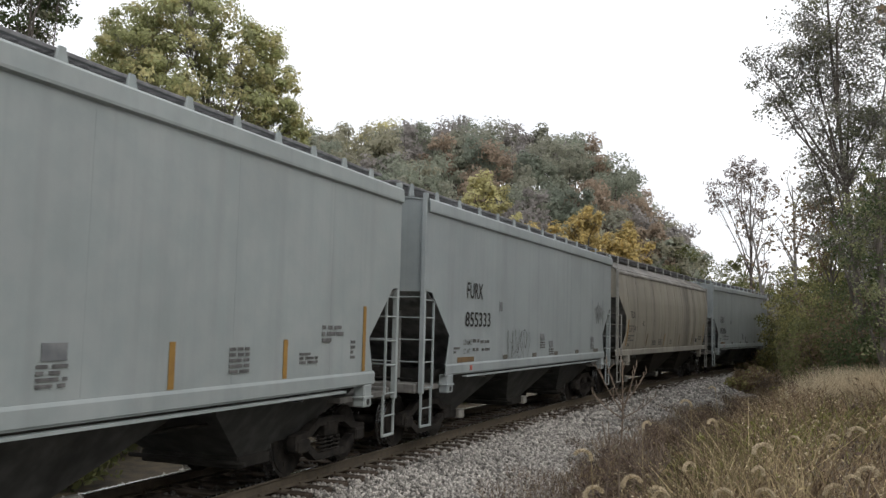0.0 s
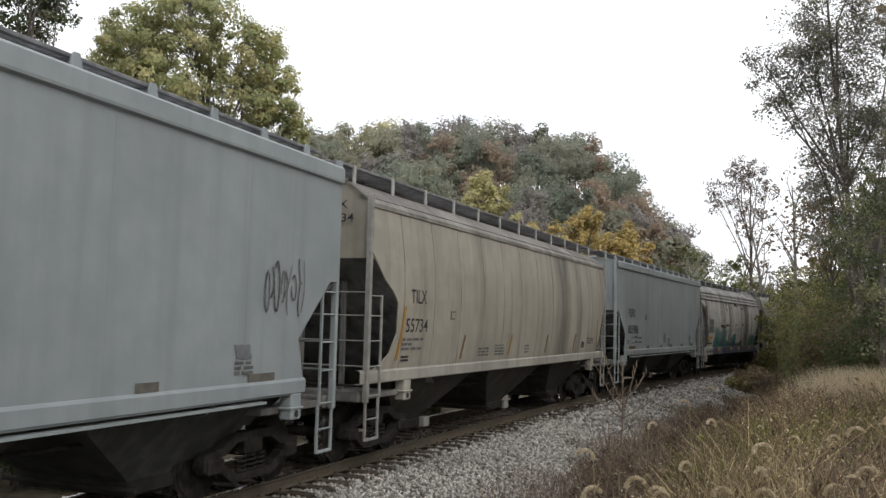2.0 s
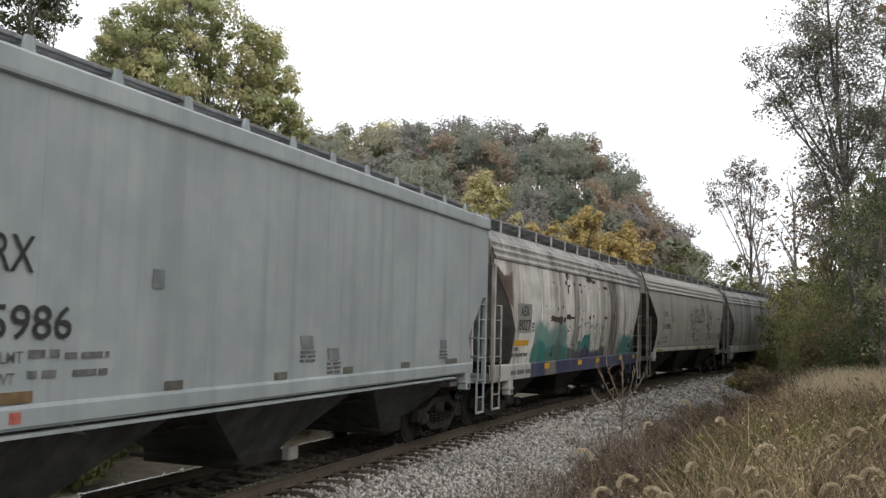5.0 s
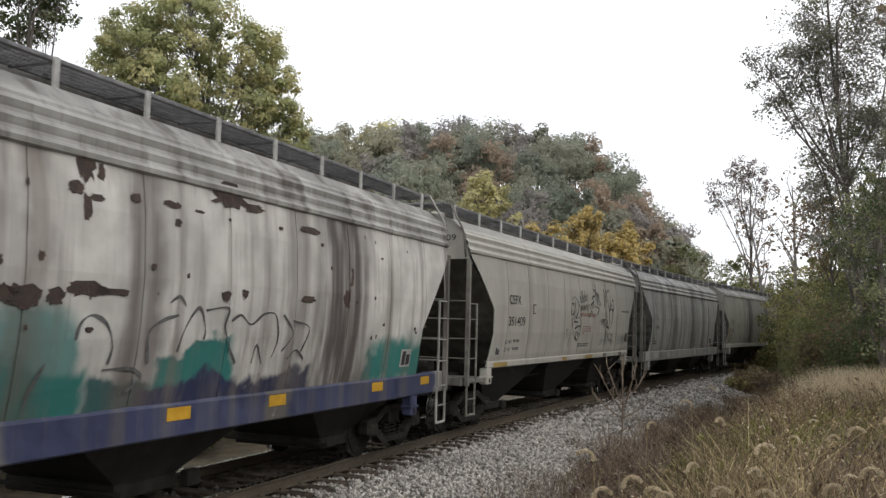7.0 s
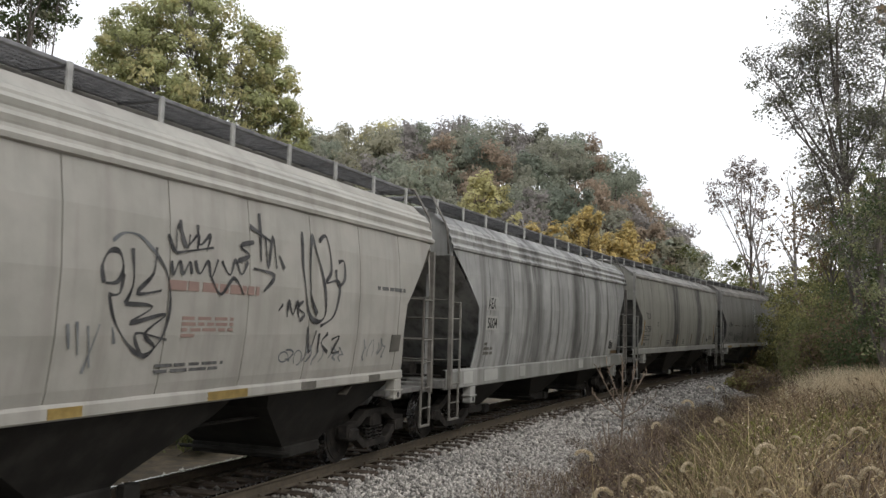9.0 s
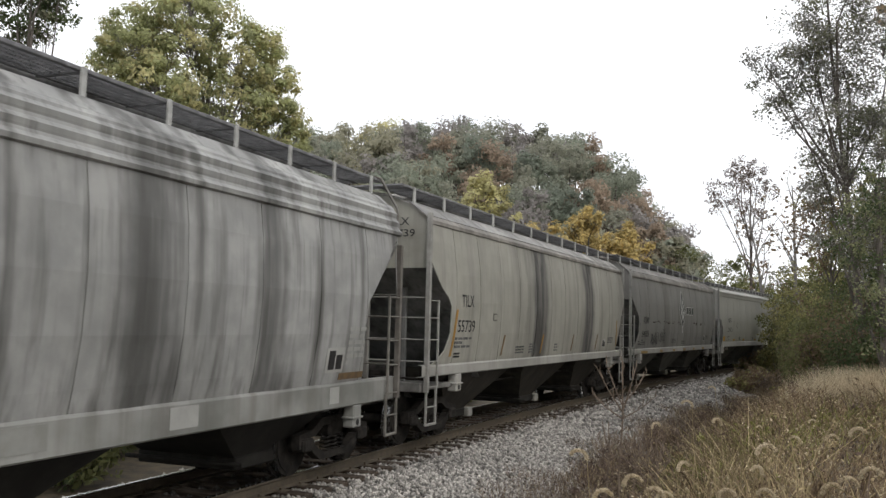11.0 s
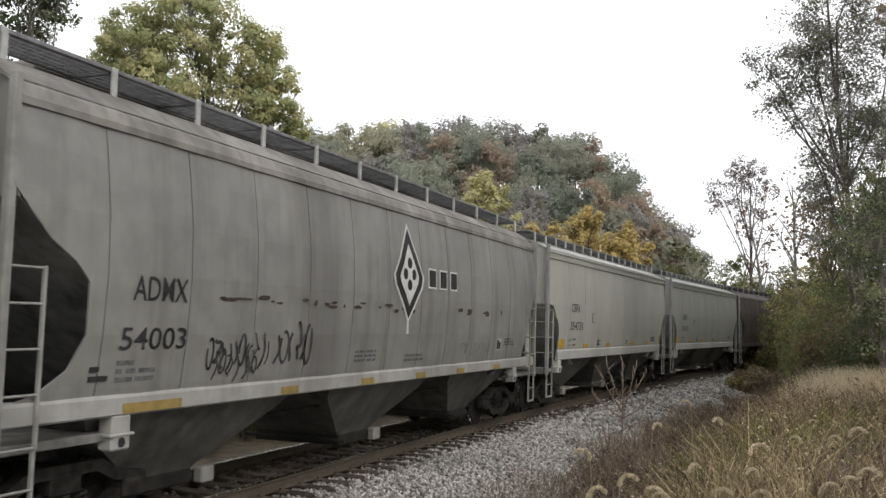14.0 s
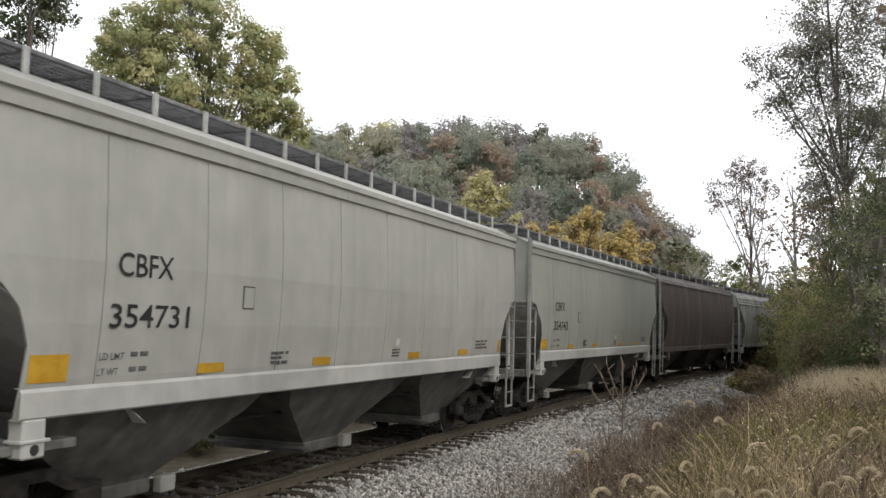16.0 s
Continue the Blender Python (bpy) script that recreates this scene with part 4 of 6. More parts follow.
# style, leading and trailing end along the track at the clip's start, body, sill, label, changes
TRAIN = [
    ("flat", -0.53, 13.9, P_A, P_A, "pale blue-grey flat-sided covered hopper wagon with amber stripes", dict(brackets=15)),
    ("flat", 15.12, 29.55, P_B, P_B, "blue-grey flat-sided covered hopper wagon with sprayed tags", None),
    ("barrel", 30.73, 46.7, P_C, P_CS, "grimy beige round-sided covered hopper wagon with a dark stain", dict(roof_paint=P_ROOF, chord_paint=P_ROOF)),
    ("flat", 48.19, 62.76, P_D, P_D, "weathered blue-grey flat-sided covered hopper wagon", None),
    ("ribbed", 63.4, 78.4, P_E, P_ES, "flaking white covered hopper wagon with turquoise graffiti and blue sill", dict(TALL, roof_paint=P_ER, chord_paint=P_ER, ladder_paint=P_ER, cut=[(4.6, 0), (3.55, 0.02), (3.3, 0.25), (3.01, 0.55), (2.68, 0.89), (2.17, 1.29), (1.85, 1.3), (1.3, 1.25)])),
    ("ribbed", 79.65, 95.45, P_F, P_F, "pale cream covered hopper wagon with black graffiti tags", dict(ladder_paint=P_LAD, sill=(1.33, 1.47, 1.2))),
    ("ribbed", 96.5, 111.8, P_G, P_GS, "streaked grey-green covered hopper wagon with patched sill", dict(TALL, ladder_paint=P_LAD, seam_paint=P_LAD)),
    ("barrel", 113.16, 129.13, P_H, P_HS, "grey-beige round-sided covered hopper wagon with two black stains", dict(roof_paint=P_ROOF2, chord_paint=P_ROOF)),
    ("barrel", 130.37, 146.3, P_I, P_IS, "warm grey covered hopper wagon with a white diamond emblem", dict(eave=4.36, top=4.15, roof_paint=P_ROOF, chord_paint=P_ROOF, seam_paint=P_LAD)),
    ("tub", 147.48, 162.43, P_J, P_JS, "clean pale grey covered hopper wagon with yellow patches", None),
    ("tub", 163.74, 178.6, P_K, P_JS, "pale grey-green covered hopper wagon with a white sill", None),
    ("barrel", 179.6, 195.6, P_L, P_L, "dark brown round-sided covered hopper wagon", None),
    ("ribbed", 197.2, 212.9, P_M, P_M, "streaked white-grey covered hopper wagon", None),
    ("barrel", 214.1, 230.0, P_C, P_CS, "beige round-sided covered hopper wagon far down the train", None),
    ("flat", 231.4, 245.9, P_B, P_B, "blue-grey flat-sided covered hopper wagon far down the train", None),
]
CARS = []
for kind, s_lead, s_trail, body, sill, words, changes in TRAIN:
    changes = dict(changes or {})
    if kind in ("barrel", "tub"):
        changes.setdefault("ladder_paint", P_RUNG)
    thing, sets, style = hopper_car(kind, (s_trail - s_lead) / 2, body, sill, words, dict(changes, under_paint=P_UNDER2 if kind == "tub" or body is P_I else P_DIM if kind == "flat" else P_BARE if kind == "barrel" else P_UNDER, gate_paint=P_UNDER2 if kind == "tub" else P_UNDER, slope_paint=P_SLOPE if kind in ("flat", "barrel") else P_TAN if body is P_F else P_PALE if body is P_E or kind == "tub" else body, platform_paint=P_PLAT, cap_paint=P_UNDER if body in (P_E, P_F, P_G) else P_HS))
    CARS.append((thing, sets, style, (s_lead + s_trail) / 2, (s_trail - s_lead) / 2))


def markings():
    A, B, C, D, E_, F, G, H, I, J, K = [(c[0], c[2]) for c in CARS[:11]]
    # pale grey wagon
    for x in (-1.28, -3.58, -5.9):
        sticker(*A, x + 0.05, x - 0.05, 1.53, 2.03 if x > -5 else 2.52, M_ORANGE, "amber_stripe")
    small_print(*A, -4.55, -5.2, 1.95, 2.22, 3, M_DARKTEXT, 1)
    small_print(*A, -3.95, -4.45, 1.68, 1.85, 3, M_DARKTEXT, 2)
    small_print(*A, 0.55, 0.18, 1.62, 1.85, 4, M_DARKTEXT, 3)
    sticker(*A, 0.5, 0.2, 1.88, 2.04, M_GREYSPRAY)
    small_print(*A, -2.33, -2.75, 1.62, 1.95, 5, M_DARKTEXT, 4)
    small_print(*A, -5.45, -5.6, 1.7, 2.0, 4, M_DARKTEXT, 5)
    # the two blue-grey wagons
    for (car, st), num, seed, dx, dz in ((B, "855333", 11, 0.0, 0.0), (D, "855986", 12, 0.5, -0.16)):
        lettering(car, st, "FURX", 5.28 + dx, 4.42 + dx, 2.8 + dz, 3.12 + dz, M_BLACK)
        lettering(car, st, num, 5.35 + dx, 3.95 + dx, 2.23 + dz, 2.53 + dz, M_BLACK)
        lettering(car, st, "FURX", -0.1, 0.75, 3.75, 3.95, M_BLACK, end=7.21)
        lettering(car, st, num, -0.2, 0.9, 3.45, 3.63, M_BLACK, end=7.21)
        lettering(car, st, "LD LMT", 5.42, 4.98, 1.87, 1.97, M_DARKTEXT)
        small_print(car, st, 4.92, 4.56, 1.86, 1.98, 1, M_DARKTEXT, seed)
        small_print(car, st, 4.5, 3.95, 1.85, 1.95, 1, M_DARKTEXT, seed + 1)
        lettering(car, st, "LT WT", 5.42, 5.06, 1.69, 1.79, M_DARKTEXT)
        small_print(car, st, 4.92, 4.6, 1.69, 1.8, 1, M_DARKTEXT, seed + 2)
        small_print(car, st, 4.4, 3.95, 1.69, 1.79, 1, M_DARKTEXT, seed + 3)
        small_print(car, st, 5.9, 5.6, 1.68, 1.83, 2, M_DARKTEXT, seed + 4)
        sticker(car, st, 5.72, 4.85, 1.53, 1.63, M_BROWNTAPE, "reflective_tape")
        sticker(car, st, 3.38, 3.2, 2.58, 2.78, M_GREYSPRAY, "data_plate")
        for x, w in ((2.97, 0.3), (0.86, 0.3), (-0.98, 0.3), (-3.05, 0.35), (-5.2, 0.6)):
            sticker(car, st, x + w / 2, x - w / 2, 1.52, 1.62, M_GREYTAPE, "reflective_tape")
        for x, z in ((0.2, 2.0), (-0.55, 1.82), (-4.8, 1.9)):
            sticker(car, st, x + 0.16, x - 0.16, z - 0.09, z + 0.08, M_GREYSPRAY, "faded_patch", lean=0.05)
            small_print(car, st, x + 0.2, x - 0.2, z - 0.3, z - 0.12, 3, M_DARKTEXT, int(x * 10) + 60)
        sill_tape(car, st, 5.1, 4.98, 1.36, 1.46, M_RED)
    strokes(*B, [[(2.82, 2.18), (2.78, 1.6), (2.6, 1.5), (2.52, 1.8), (2.72, 1.95)], [(2.5, 2.15), (2.46, 1.62), (2.3, 1.7)], [(2.3, 2.2), (2.25, 1.72), (2.1, 1.7), (2.05, 2.2)], [(2.05, 1.95), (1.85, 2.15), (1.98, 1.85), (1.75, 1.6)], [(1.75, 2.1), (1.6, 1.75), (1.5, 2.05), (1.66, 2.18), (1.75, 2.05)]], M_SPRAY, 0.026)
    strokes(*B, [[(2.6, 1.7), (2.4, 1.48), (2.15, 1.6), (2.0, 1.45)], [(2.2, 1.9), (1.95, 1.5), (1.8, 1.9), (1.7, 1.48)], [(1.5, 1.95), (1.3, 2.12), (1.25, 1.85), (1.45, 1.55)]], M_GREYSPRAY, 0.024)
    scrawl(*B, -5.2, -6.2, 2.35, 3.1, M_DARKTEXT, 9, 9, 0.028)
    # round-sided wagons
    for (car, st), num, own in ((C, "55734", P_C), (H, "55739", P_H)):
        lettering(car, st, "TILX", 6.6, 5.97, 2.62, 2.86, M_BLACK)
        lettering(car, st, num, 6.75, 5.86, 2.12, 2.36, M_BLACK)
        lettering(car, st, "TILX", 0.6, 1.1, 4.1, 4.24, M_BLACK, end=7.99)
        lettering(car, st, num, 0.6, 1.22, 3.88, 4.02, M_BLACK, end=7.99)
        small_print(car, st, 6.82, 5.97, 1.78, 2.02, 3, M_DARKTEXT, 21)
        small_print(car, st, 6.8, 6.5, 1.6, 1.72, 2, M_BLACK, 22)
        sticker(car, st, 4.83, 4.6, 2.36, 2.52, M_GREYTAPE, "data_plate")
        sticker(car, st, 4.8, 4.63, 2.385, 2.495, own, "data_plate", lift=0.024)
        sticker(car, st, 7.02, 6.93, 1.65, 2.56, M_ORANGE, "amber_stripe", lean=-0.18)
        for x, m in ((4.14, M_BROWNTAPE), (1.3, M_ORANGE), (-1.5, M_BROWNTAPE), (-4.2, M_BROWNTAPE)):
            sticker(car, st, x + 0.04, x - 0.05, 1.6, 2.06, m, "amber_stripe", lean=-0.12)
        sticker(car, st, -6.86, -6.95, 1.66, 2.5, M_ORANGE, "amber_stripe", lean=0.14)
        patch_sign(car, st, -5.2, 1.77, 0.4, 0.26)
        small_print(car, st, 0.15, -0.15, 1.6, 1.82, 3, M_DARKTEXT, 23)
        small_print(car, st, 3.2, 2.6, 1.6, 1.8, 3, M_DARKTEXT, 24)
        small_print(car, st, 2.2, 1.6, 1.6, 1.85, 4, M_DARKTEXT, 25)
        small_print(car, st, -5.7, -6.4, 1.75, 1.95, 3, M_DARKTEXT, 26)
    # flaking white wagon
    car, st = E_
    sticker(car, st, 6.12, 5.12, 2.1, 2.8, M_PATCH, "repaint_patch")
    lettering(car, st, "AEX", 5.93, 5.33, 2.5, 2.74, M_BLACK).location.y = 0.004
    lettering(car, st, "8027", 6.03, 5.2, 2.16, 2.42, M_BLACK).location.y = 0.004
    sticker(car, st, 6.18, 5.72, 1.8, 1.93, M_YELLOW, "reflective_tape")
    sticker(car, st, 5.66, 5.2, 1.8, 1.93, M_YELLOW, "reflective_tape")
    small_print(car, st, 6.2, 5.1, 1.48, 1.76, 2, M_DARKTEXT, 31)
    small_print(car, st, 5.05, 4.9, 2.1, 2.35, 3, M_DARKTEXT, 33)
    ys = side_at(st, st["sill"][1]) + 0.031
    m = Mesh()
    x = 6.2
    for w in (0.32, 0.1, 0.5, 0.08, 0.4):
        if w > 0.2:
            m.box(x, x - w, ys, ys + 0.004, 1.12, 1.22)
        x -= w
    part("stencil_print", m, M_DARKTEXT, car)
    for x in (3.5, 0.4, -1.6, -4.6, -6.6):
        sill_tape(car, st, x + 0.2, x - 0.2, 1.18, 1.32, M_YELLOW)
    strokes(car, st, [[(2.07, 2.06), (2.02, 2.22), (1.88, 2.29), (1.69, 2.21), (1.58, 2.00), (1.61, 1.82)], [(1.03, 1.81), (1.08, 2.12), (0.89, 2.25), (0.62, 2.31)], [(0.59, 1.92), (0.50, 2.18), (0.28, 2.40), (0.15, 2.18), (0.16, 2.05)], [(0.16, 2.37), (-0.27, 2.41), (-0.22, 2.19), (-0.37, 1.94), (-0.52, 1.76)], [(1.68, 1.77), (1.30, 1.77), (1.10, 1.68), (1.24, 1.57), (1.38, 1.52)]], M_DARKTEXT, 0.04)
    strokes(car, st, [[(-0.35, 2.26), (-0.54, 2.33), (-0.76, 2.22), (-1.03, 2.35), (-1.30, 2.34), (-1.39, 2.04), (-1.30, 1.81)], [(-1.49, 2.35), (-1.75, 2.11), (-1.52, 1.88)], [(-1.73, 2.27), (-2.16, 2.19), (-2.01, 1.87)], [(-1.69, 1.78), (-1.88, 1.89), (-2.10, 1.77)], [(-0.86, 1.75), (-0.92, 1.97), (-1.08, 1.74)], [(0.79, 2.44), (0.64, 2.51), (0.52, 2.41)], [(2.39, 1.85), (2.53, 1.59), (2.55, 1.43)]], M_DARKTEXT, 0.036)
    rn = random.Random(8)
    flakes = [(3.39, 2.47, 0.22, 0.08), (3.06, 2.46, 0.28, 0.09), (2.70, 2.44, 0.20, 0.10), (2.36, 2.45, 0.11, 0.08), (1.98, 2.53, 0.26, 0.07), (1.65, 2.52, 0.33, 0.04), (-0.30, 3.72, 0.38, 0.14), (-0.79, 3.64, 0.23, 0.06), (-2.15, 3.51, 0.29, 0.05), (0.77, 3.48, 0.14, 0.04), (2.16, 3.46, 0.10, 0.06), (2.02, 3.30, 0.06, 0.12), (1.89, 3.40, 0.10, 0.04), (2.02, 3.68, 0.12, 0.15), (1.82, 3.65, 0.05, 0.09), (0.31, 3.46, 0.10, 0.02), (1.34, 3.47, 0.07, 0.05), (-0.20, 2.55, 0.10, 0.06), (-0.59, 2.59, 0.07, 0.05), (-2.10, 2.57, 0.17, 0.04), (3.25, 1.53, 0.09, 0.07), (3.71, 3.82, 0.09, 0.04), (3.30, 3.42, 0.05, 0.03), (2.55, 2.80, 0.04, 0.05)]
    flakes += [(rn.uniform(-6.8, 4.6), rn.uniform(2.0, 3.6), rn.choice([0.02, 0.03, 0.05]), rn.uniform(0.02, 0.05)) for _ in range(26)]
    for x, z, w, h in flakes:
        mm = Mesh()
        n = 22
        edge = [rn.uniform(0.62, 1.2) for _ in range(n)]
        ring = [(x + w * edge[i] * math.copysign(abs(math.cos(6.283 * i / n)) ** 0.6, math.cos(6.283 * i / n)), z + h * edge[(i * 7) % n] * math.copysign(abs(math.sin(6.283 * i / n)) ** 0.6, math.sin(6.283 * i / n))) for i in range(n)]
        mm.add([(a, side_at(st, b) + 0.0165, b) for a, b in ring], [tuple(range(n))])
        part("rust_patch", mm, M_RUST, car)
    patch_sign(car, st, -5.6, 1.68, 0.42, 0.3)
    # pale cream wagon
    car, st = F
    lettering(car, st, "CEFX", 5.66, 4.87, 2.76, 2.97, M_BLACK)
    lettering(car, st, "351409", 5.68, 4.55, 2.26, 2.48, M_BLACK)
    lettering(car, st, "CEFX", 0.52, 1.02, 4.2, 4.33, M_BLACK, end=7.9)
    lettering(car, st, "351409", 0.52, 1.22, 4.0, 4.13, M_BLACK, end=7.9)
    sticker(car, st, 3.98, 3.76, 2.56, 2.8, M_GREYTAPE, "data_plate")
    sticker(car, st, 3.95, 3.79, 2.59, 2.77, P_F, "data_plate", lift=0.024)
    for z, words in ((1.9, "LD LMT"), (1.72, "LT WT")):
        lettering(car, st, words, 5.78, 5.36, z - 0.045, z + 0.045, M_DARKTEXT)
        small_print(car, st, 5.24, 4.84, z - 0.06, z + 0.05, 1, M_DARKTEXT, 51)
    patch_sign(car, st, 6.2, 1.7, 0.28, 0.2)
    for x, w in ((5.9, 0.85), (0.95, 0.42), (-1.6, 0.8)):
        sill_tape(car, st, x + w / 2, x - w / 2, 1.35, 1.45, M_OCHRE)
    for x in (-3.5, -5.6):
        sill_tape(car, st, x + 0.2, x - 0.2, 1.35, 1.45, M_GREYTAPE)
    strokes(car, st, [[(0.67, 2.60), (0.71, 2.75), (0.62, 2.90), (0.48, 2.91), (0.42, 2.77), (0.49, 2.62), (0.65, 2.60)], [(0.42, 2.70), (0.45, 2.51), (0.60, 2.49)], [(0.29, 2.96), (0.27, 2.61), (0.36, 2.41)], [(-0.07, 3.00), (-0.02, 2.73), (0.20, 2.52), (-0.16, 2.56)]], M_SPRAY, 0.054)
    strokes(car, st, [[(0.59, 2.50), (0.49, 2.25), (0.27, 2.02), (0.01, 1.90), (-0.22, 2.05), (-0.33, 2.39), (-0.24, 2.74), (-0.07, 2.93)], [(0.36, 2.41), (-0.05, 2.39), (0.27, 2.22), (-0.27, 2.32), (0.03, 2.12), (-0.14, 1.98), (0.01, 1.88), (0.17, 2.12), (-0.32, 2.05)]], M_SPRAY, 0.043)
    strokes(car, st, [[(-0.10, 2.92), (0.18, 3.09), (0.41, 3.10), (0.57, 3.01)], [(1.08, 2.21), (1.03, 1.98)], [(0.97, 2.23), (0.91, 1.92)], [(0.83, 2.19), (0.74, 1.80)], [(0.68, 2.21), (0.83, 1.75)], [(0.51, 2.18), (0.46, 2.02)]], M_GREYSPRAY, 0.04)
    strokes(car, st, [[(-0.26, 3.16), (-0.37, 2.99), (-0.42, 3.28), (-0.57, 3.04), (-0.62, 3.19)], [(-0.45, 3.33), (-0.53, 3.04), (-0.76, 3.20), (-0.74, 3.02)], [(-0.75, 3.31), (-0.79, 3.09), (-0.98, 3.22), (-0.91, 3.03)], [(-0.38, 2.97), (-1.04, 3.08)]], M_SPRAY, 0.046)
    strokes(car, st, [[(-0.31, 2.88), (-0.34, 2.74), (-0.45, 2.89), (-0.50, 2.75), (-0.62, 2.89), (-0.65, 2.76)], [(-0.71, 2.91), (-0.79, 2.77), (-0.94, 2.92), (-1.00, 2.74), (-1.13, 2.95)], [(-1.20, 2.94), (-1.36, 2.79), (-1.47, 2.97), (-1.60, 2.81), (-1.73, 2.97)], [(-1.00, 2.74), (-1.20, 2.56), (-1.44, 2.76), (-1.65, 2.58)]], M_SPRAY, 0.049)
    strokes(car, st, [[(-1.87, 3.22), (-1.58, 3.15), (-1.77, 3.05), (-1.53, 2.97)], [(-2.01, 3.59), (-2.02, 2.99)], [(-1.78, 3.41), (-2.29, 3.25)], [(-2.12, 3.32), (-2.18, 2.92), (-2.29, 3.33), (-2.38, 2.93)], [(-1.85, 2.90), (-2.32, 2.84), (-2.08, 2.63)], [(-2.44, 3.10), (-2.56, 2.94)]], M_SPRAY, 0.057)
    strokes(car, st, [[(-3.04, 3.47), (-3.06, 2.97), (-3.24, 2.41), (-3.53, 2.27), (-3.72, 2.42), (-3.60, 2.91), (-3.41, 3.25), (-3.30, 3.42), (-3.25, 2.72), (-3.48, 2.37)], [(-3.51, 3.39), (-3.73, 3.46), (-3.85, 3.01), (-3.69, 2.82), (-4.08, 2.84), (-3.98, 2.38), (-3.59, 2.21)], [(-4.06, 3.13), (-4.23, 3.15), (-4.25, 2.90), (-4.04, 2.79), (-3.98, 3.02)]], M_SPRAY, 0.068)
    strokes(car, st, [[(-3.25, 2.20), (-3.36, 1.85), (-3.49, 2.15)], [(-3.58, 2.11), (-3.60, 1.84)], [(-3.83, 2.11), (-3.67, 1.98), (-3.89, 1.84)], [(-3.96, 2.02), (-4.18, 2.06), (-4.02, 1.84), (-4.24, 1.85)], [(-2.46, 2.40), (-2.56, 2.48)], [(-2.68, 2.32), (-2.70, 2.53), (-2.82, 2.36), (-2.92, 2.53), (-2.97, 2.32)], [(-3.07, 2.54), (-2.93, 2.45), (-3.12, 2.37), (-3.01, 2.28)]], M_SPRAY, 0.054)
    scrawl(car, st, -2.6, -4.4, 1.68, 1.95, M_GREYSPRAY, 68, 10, 0.026)
    scrawl(car, st, -5.0, -5.9, 1.7, 2.05, M_GREYSPRAY, 69, 6, 0.026)
    small_print(car, st, -0.28, -2.0, 2.5, 2.68, 1, M_FAINTRED, 52)
    small_print(car, st, -0.55, -1.5, 2.05, 2.3, 4, M_FAINTRED, 53)
    small_print(car, st, -0.2, -1.4, 1.68, 1.8, 2, M_DARKTEXT, 54)
    small_print(car, st, -5.4, -6.5, 2.75, 2.85, 1, M_DARKTEXT, 55)
    sticker(car, st, -6.05, -6.42, 1.8, 2.08, M_GREYTAPE, "data_plate")
    # streaked grey-green wagon
    car, st = G
    for z, words, xr in ((2.62, "AEX", 5.42), (2.2, "5004", 5.3)):
        sticker(car, st, 5.95, 5.25, z - 0.03, z + 0.27, M_PALEPATCH, "repaint_patch")
        lettering(car, st, words, 5.86, xr, z, z + 0.23, M_BLACK).location.y = 0.004
    small_print(car, st, 5.9, 5.3, 1.6, 1.9, 3, M_GREYTAPE, 71)
    patch_sign(car, st, -5.4, 1.72, 0.55, 0.36)
    sticker(car, st, -5.6, -6.4, 1.42, 1.52, M_BROWNTAPE, "reflective_tape")
    small_print(car, st, -5.75, -6.3, 1.6, 2.2, 6, M_PALEPATCH, 72)
    ys = side_at(st, st["sill"][1]) + 0.031
    for x, w in ((6.6, 0.5), (5.3, 0.8), (3.2, 0.4), (0.4, 0.9), (-2.0, 0.5), (-5.5, 0.3)):
        part("repaint_patch", Mesh().box(x - w / 2, x + w / 2, ys, ys + 0.004, 1.08, 1.32), M_PALEPATCH if w < 0.85 else M_PATCH, car)
    # wagon with the diamond emblem
    car, st = I
    lettering(car, st, "ADMX", 6.48, 5.64, 2.45, 2.7, M_BLACK)
    lettering(car, st, "ADMX", 0.4, 1.0, 4.02, 4.17, M_BLACK, end=7.97)
    lettering(car, st, "54003", 0.4, 1.1, 3.78, 3.93, M_BLACK, end=7.97)
    lettering(car, st, "54003", 6.6, 5.6, 1.95, 2.18, M_BLACK)
    x, z, w, h = -0.17, 3.12, 0.62, 0.85

    def diamond(k, mat, lift, dz=0.0):
        d = Mesh()
        side = [(0, h * k), (w * k * 0.62, h * k * 0.3), (w * k, -0.05 * k), (w * k * 0.9, -h * k * 0.28), (w * k * 0.45, -h * k * 0.62), (0, -h * k)]
        ring = [(x + a, z + dz + b) for a, b in side] + [(x - a, z + dz + b) for a, b in side[-2:0:-1]]
        d.add([(a, side_at(st, b) + lift, b) for a, b in ring], [tuple(range(len(ring)))])
        part("emblem", d, mat, car, "white and black diamond emblem")

    diamond(1.0, M_WHITE, 0.018)
    diamond(0.9, M_BLACK, 0.021)
    diamond(0.62, M_WHITE, 0.024, -0.02)
    for ax, az in ((0, 0.17), (0, -0.2), (0.17, -0.02), (-0.17, -0.02), (0.0, -0.02)):
        d = Mesh()
        r = 0.095
        ring = [(x + ax + r * math.cos(6.283 * i / 14), z + az + r * math.sin(6.283 * i / 14)) for i in range(14)]
        d.add([(a, side_at(st, b) + (0.027 if (ax or az > 0 or az < -0.1) else 0.029), b) for a, b in ring], [tuple(range(14))])
        part("emblem", d, M_BLACK if (ax or az > 0 or az < -0.1) else M_WHITE, car, "white and black diamond emblem")
    part("emblem", Mesh().box(x - 0.04, x + 0.04, side_at(st, 2.2) + 0.014, side_at(st, 2.2) + 0.02, 2.1, 2.32), M_WHITE, car)
    for k in range(3):
        xa = -1.0 - k * 0.52
        sticker(car, st, xa, xa - 0.36, 2.9, 3.26, M_WHITE, "emblem_block", lift=0.016)
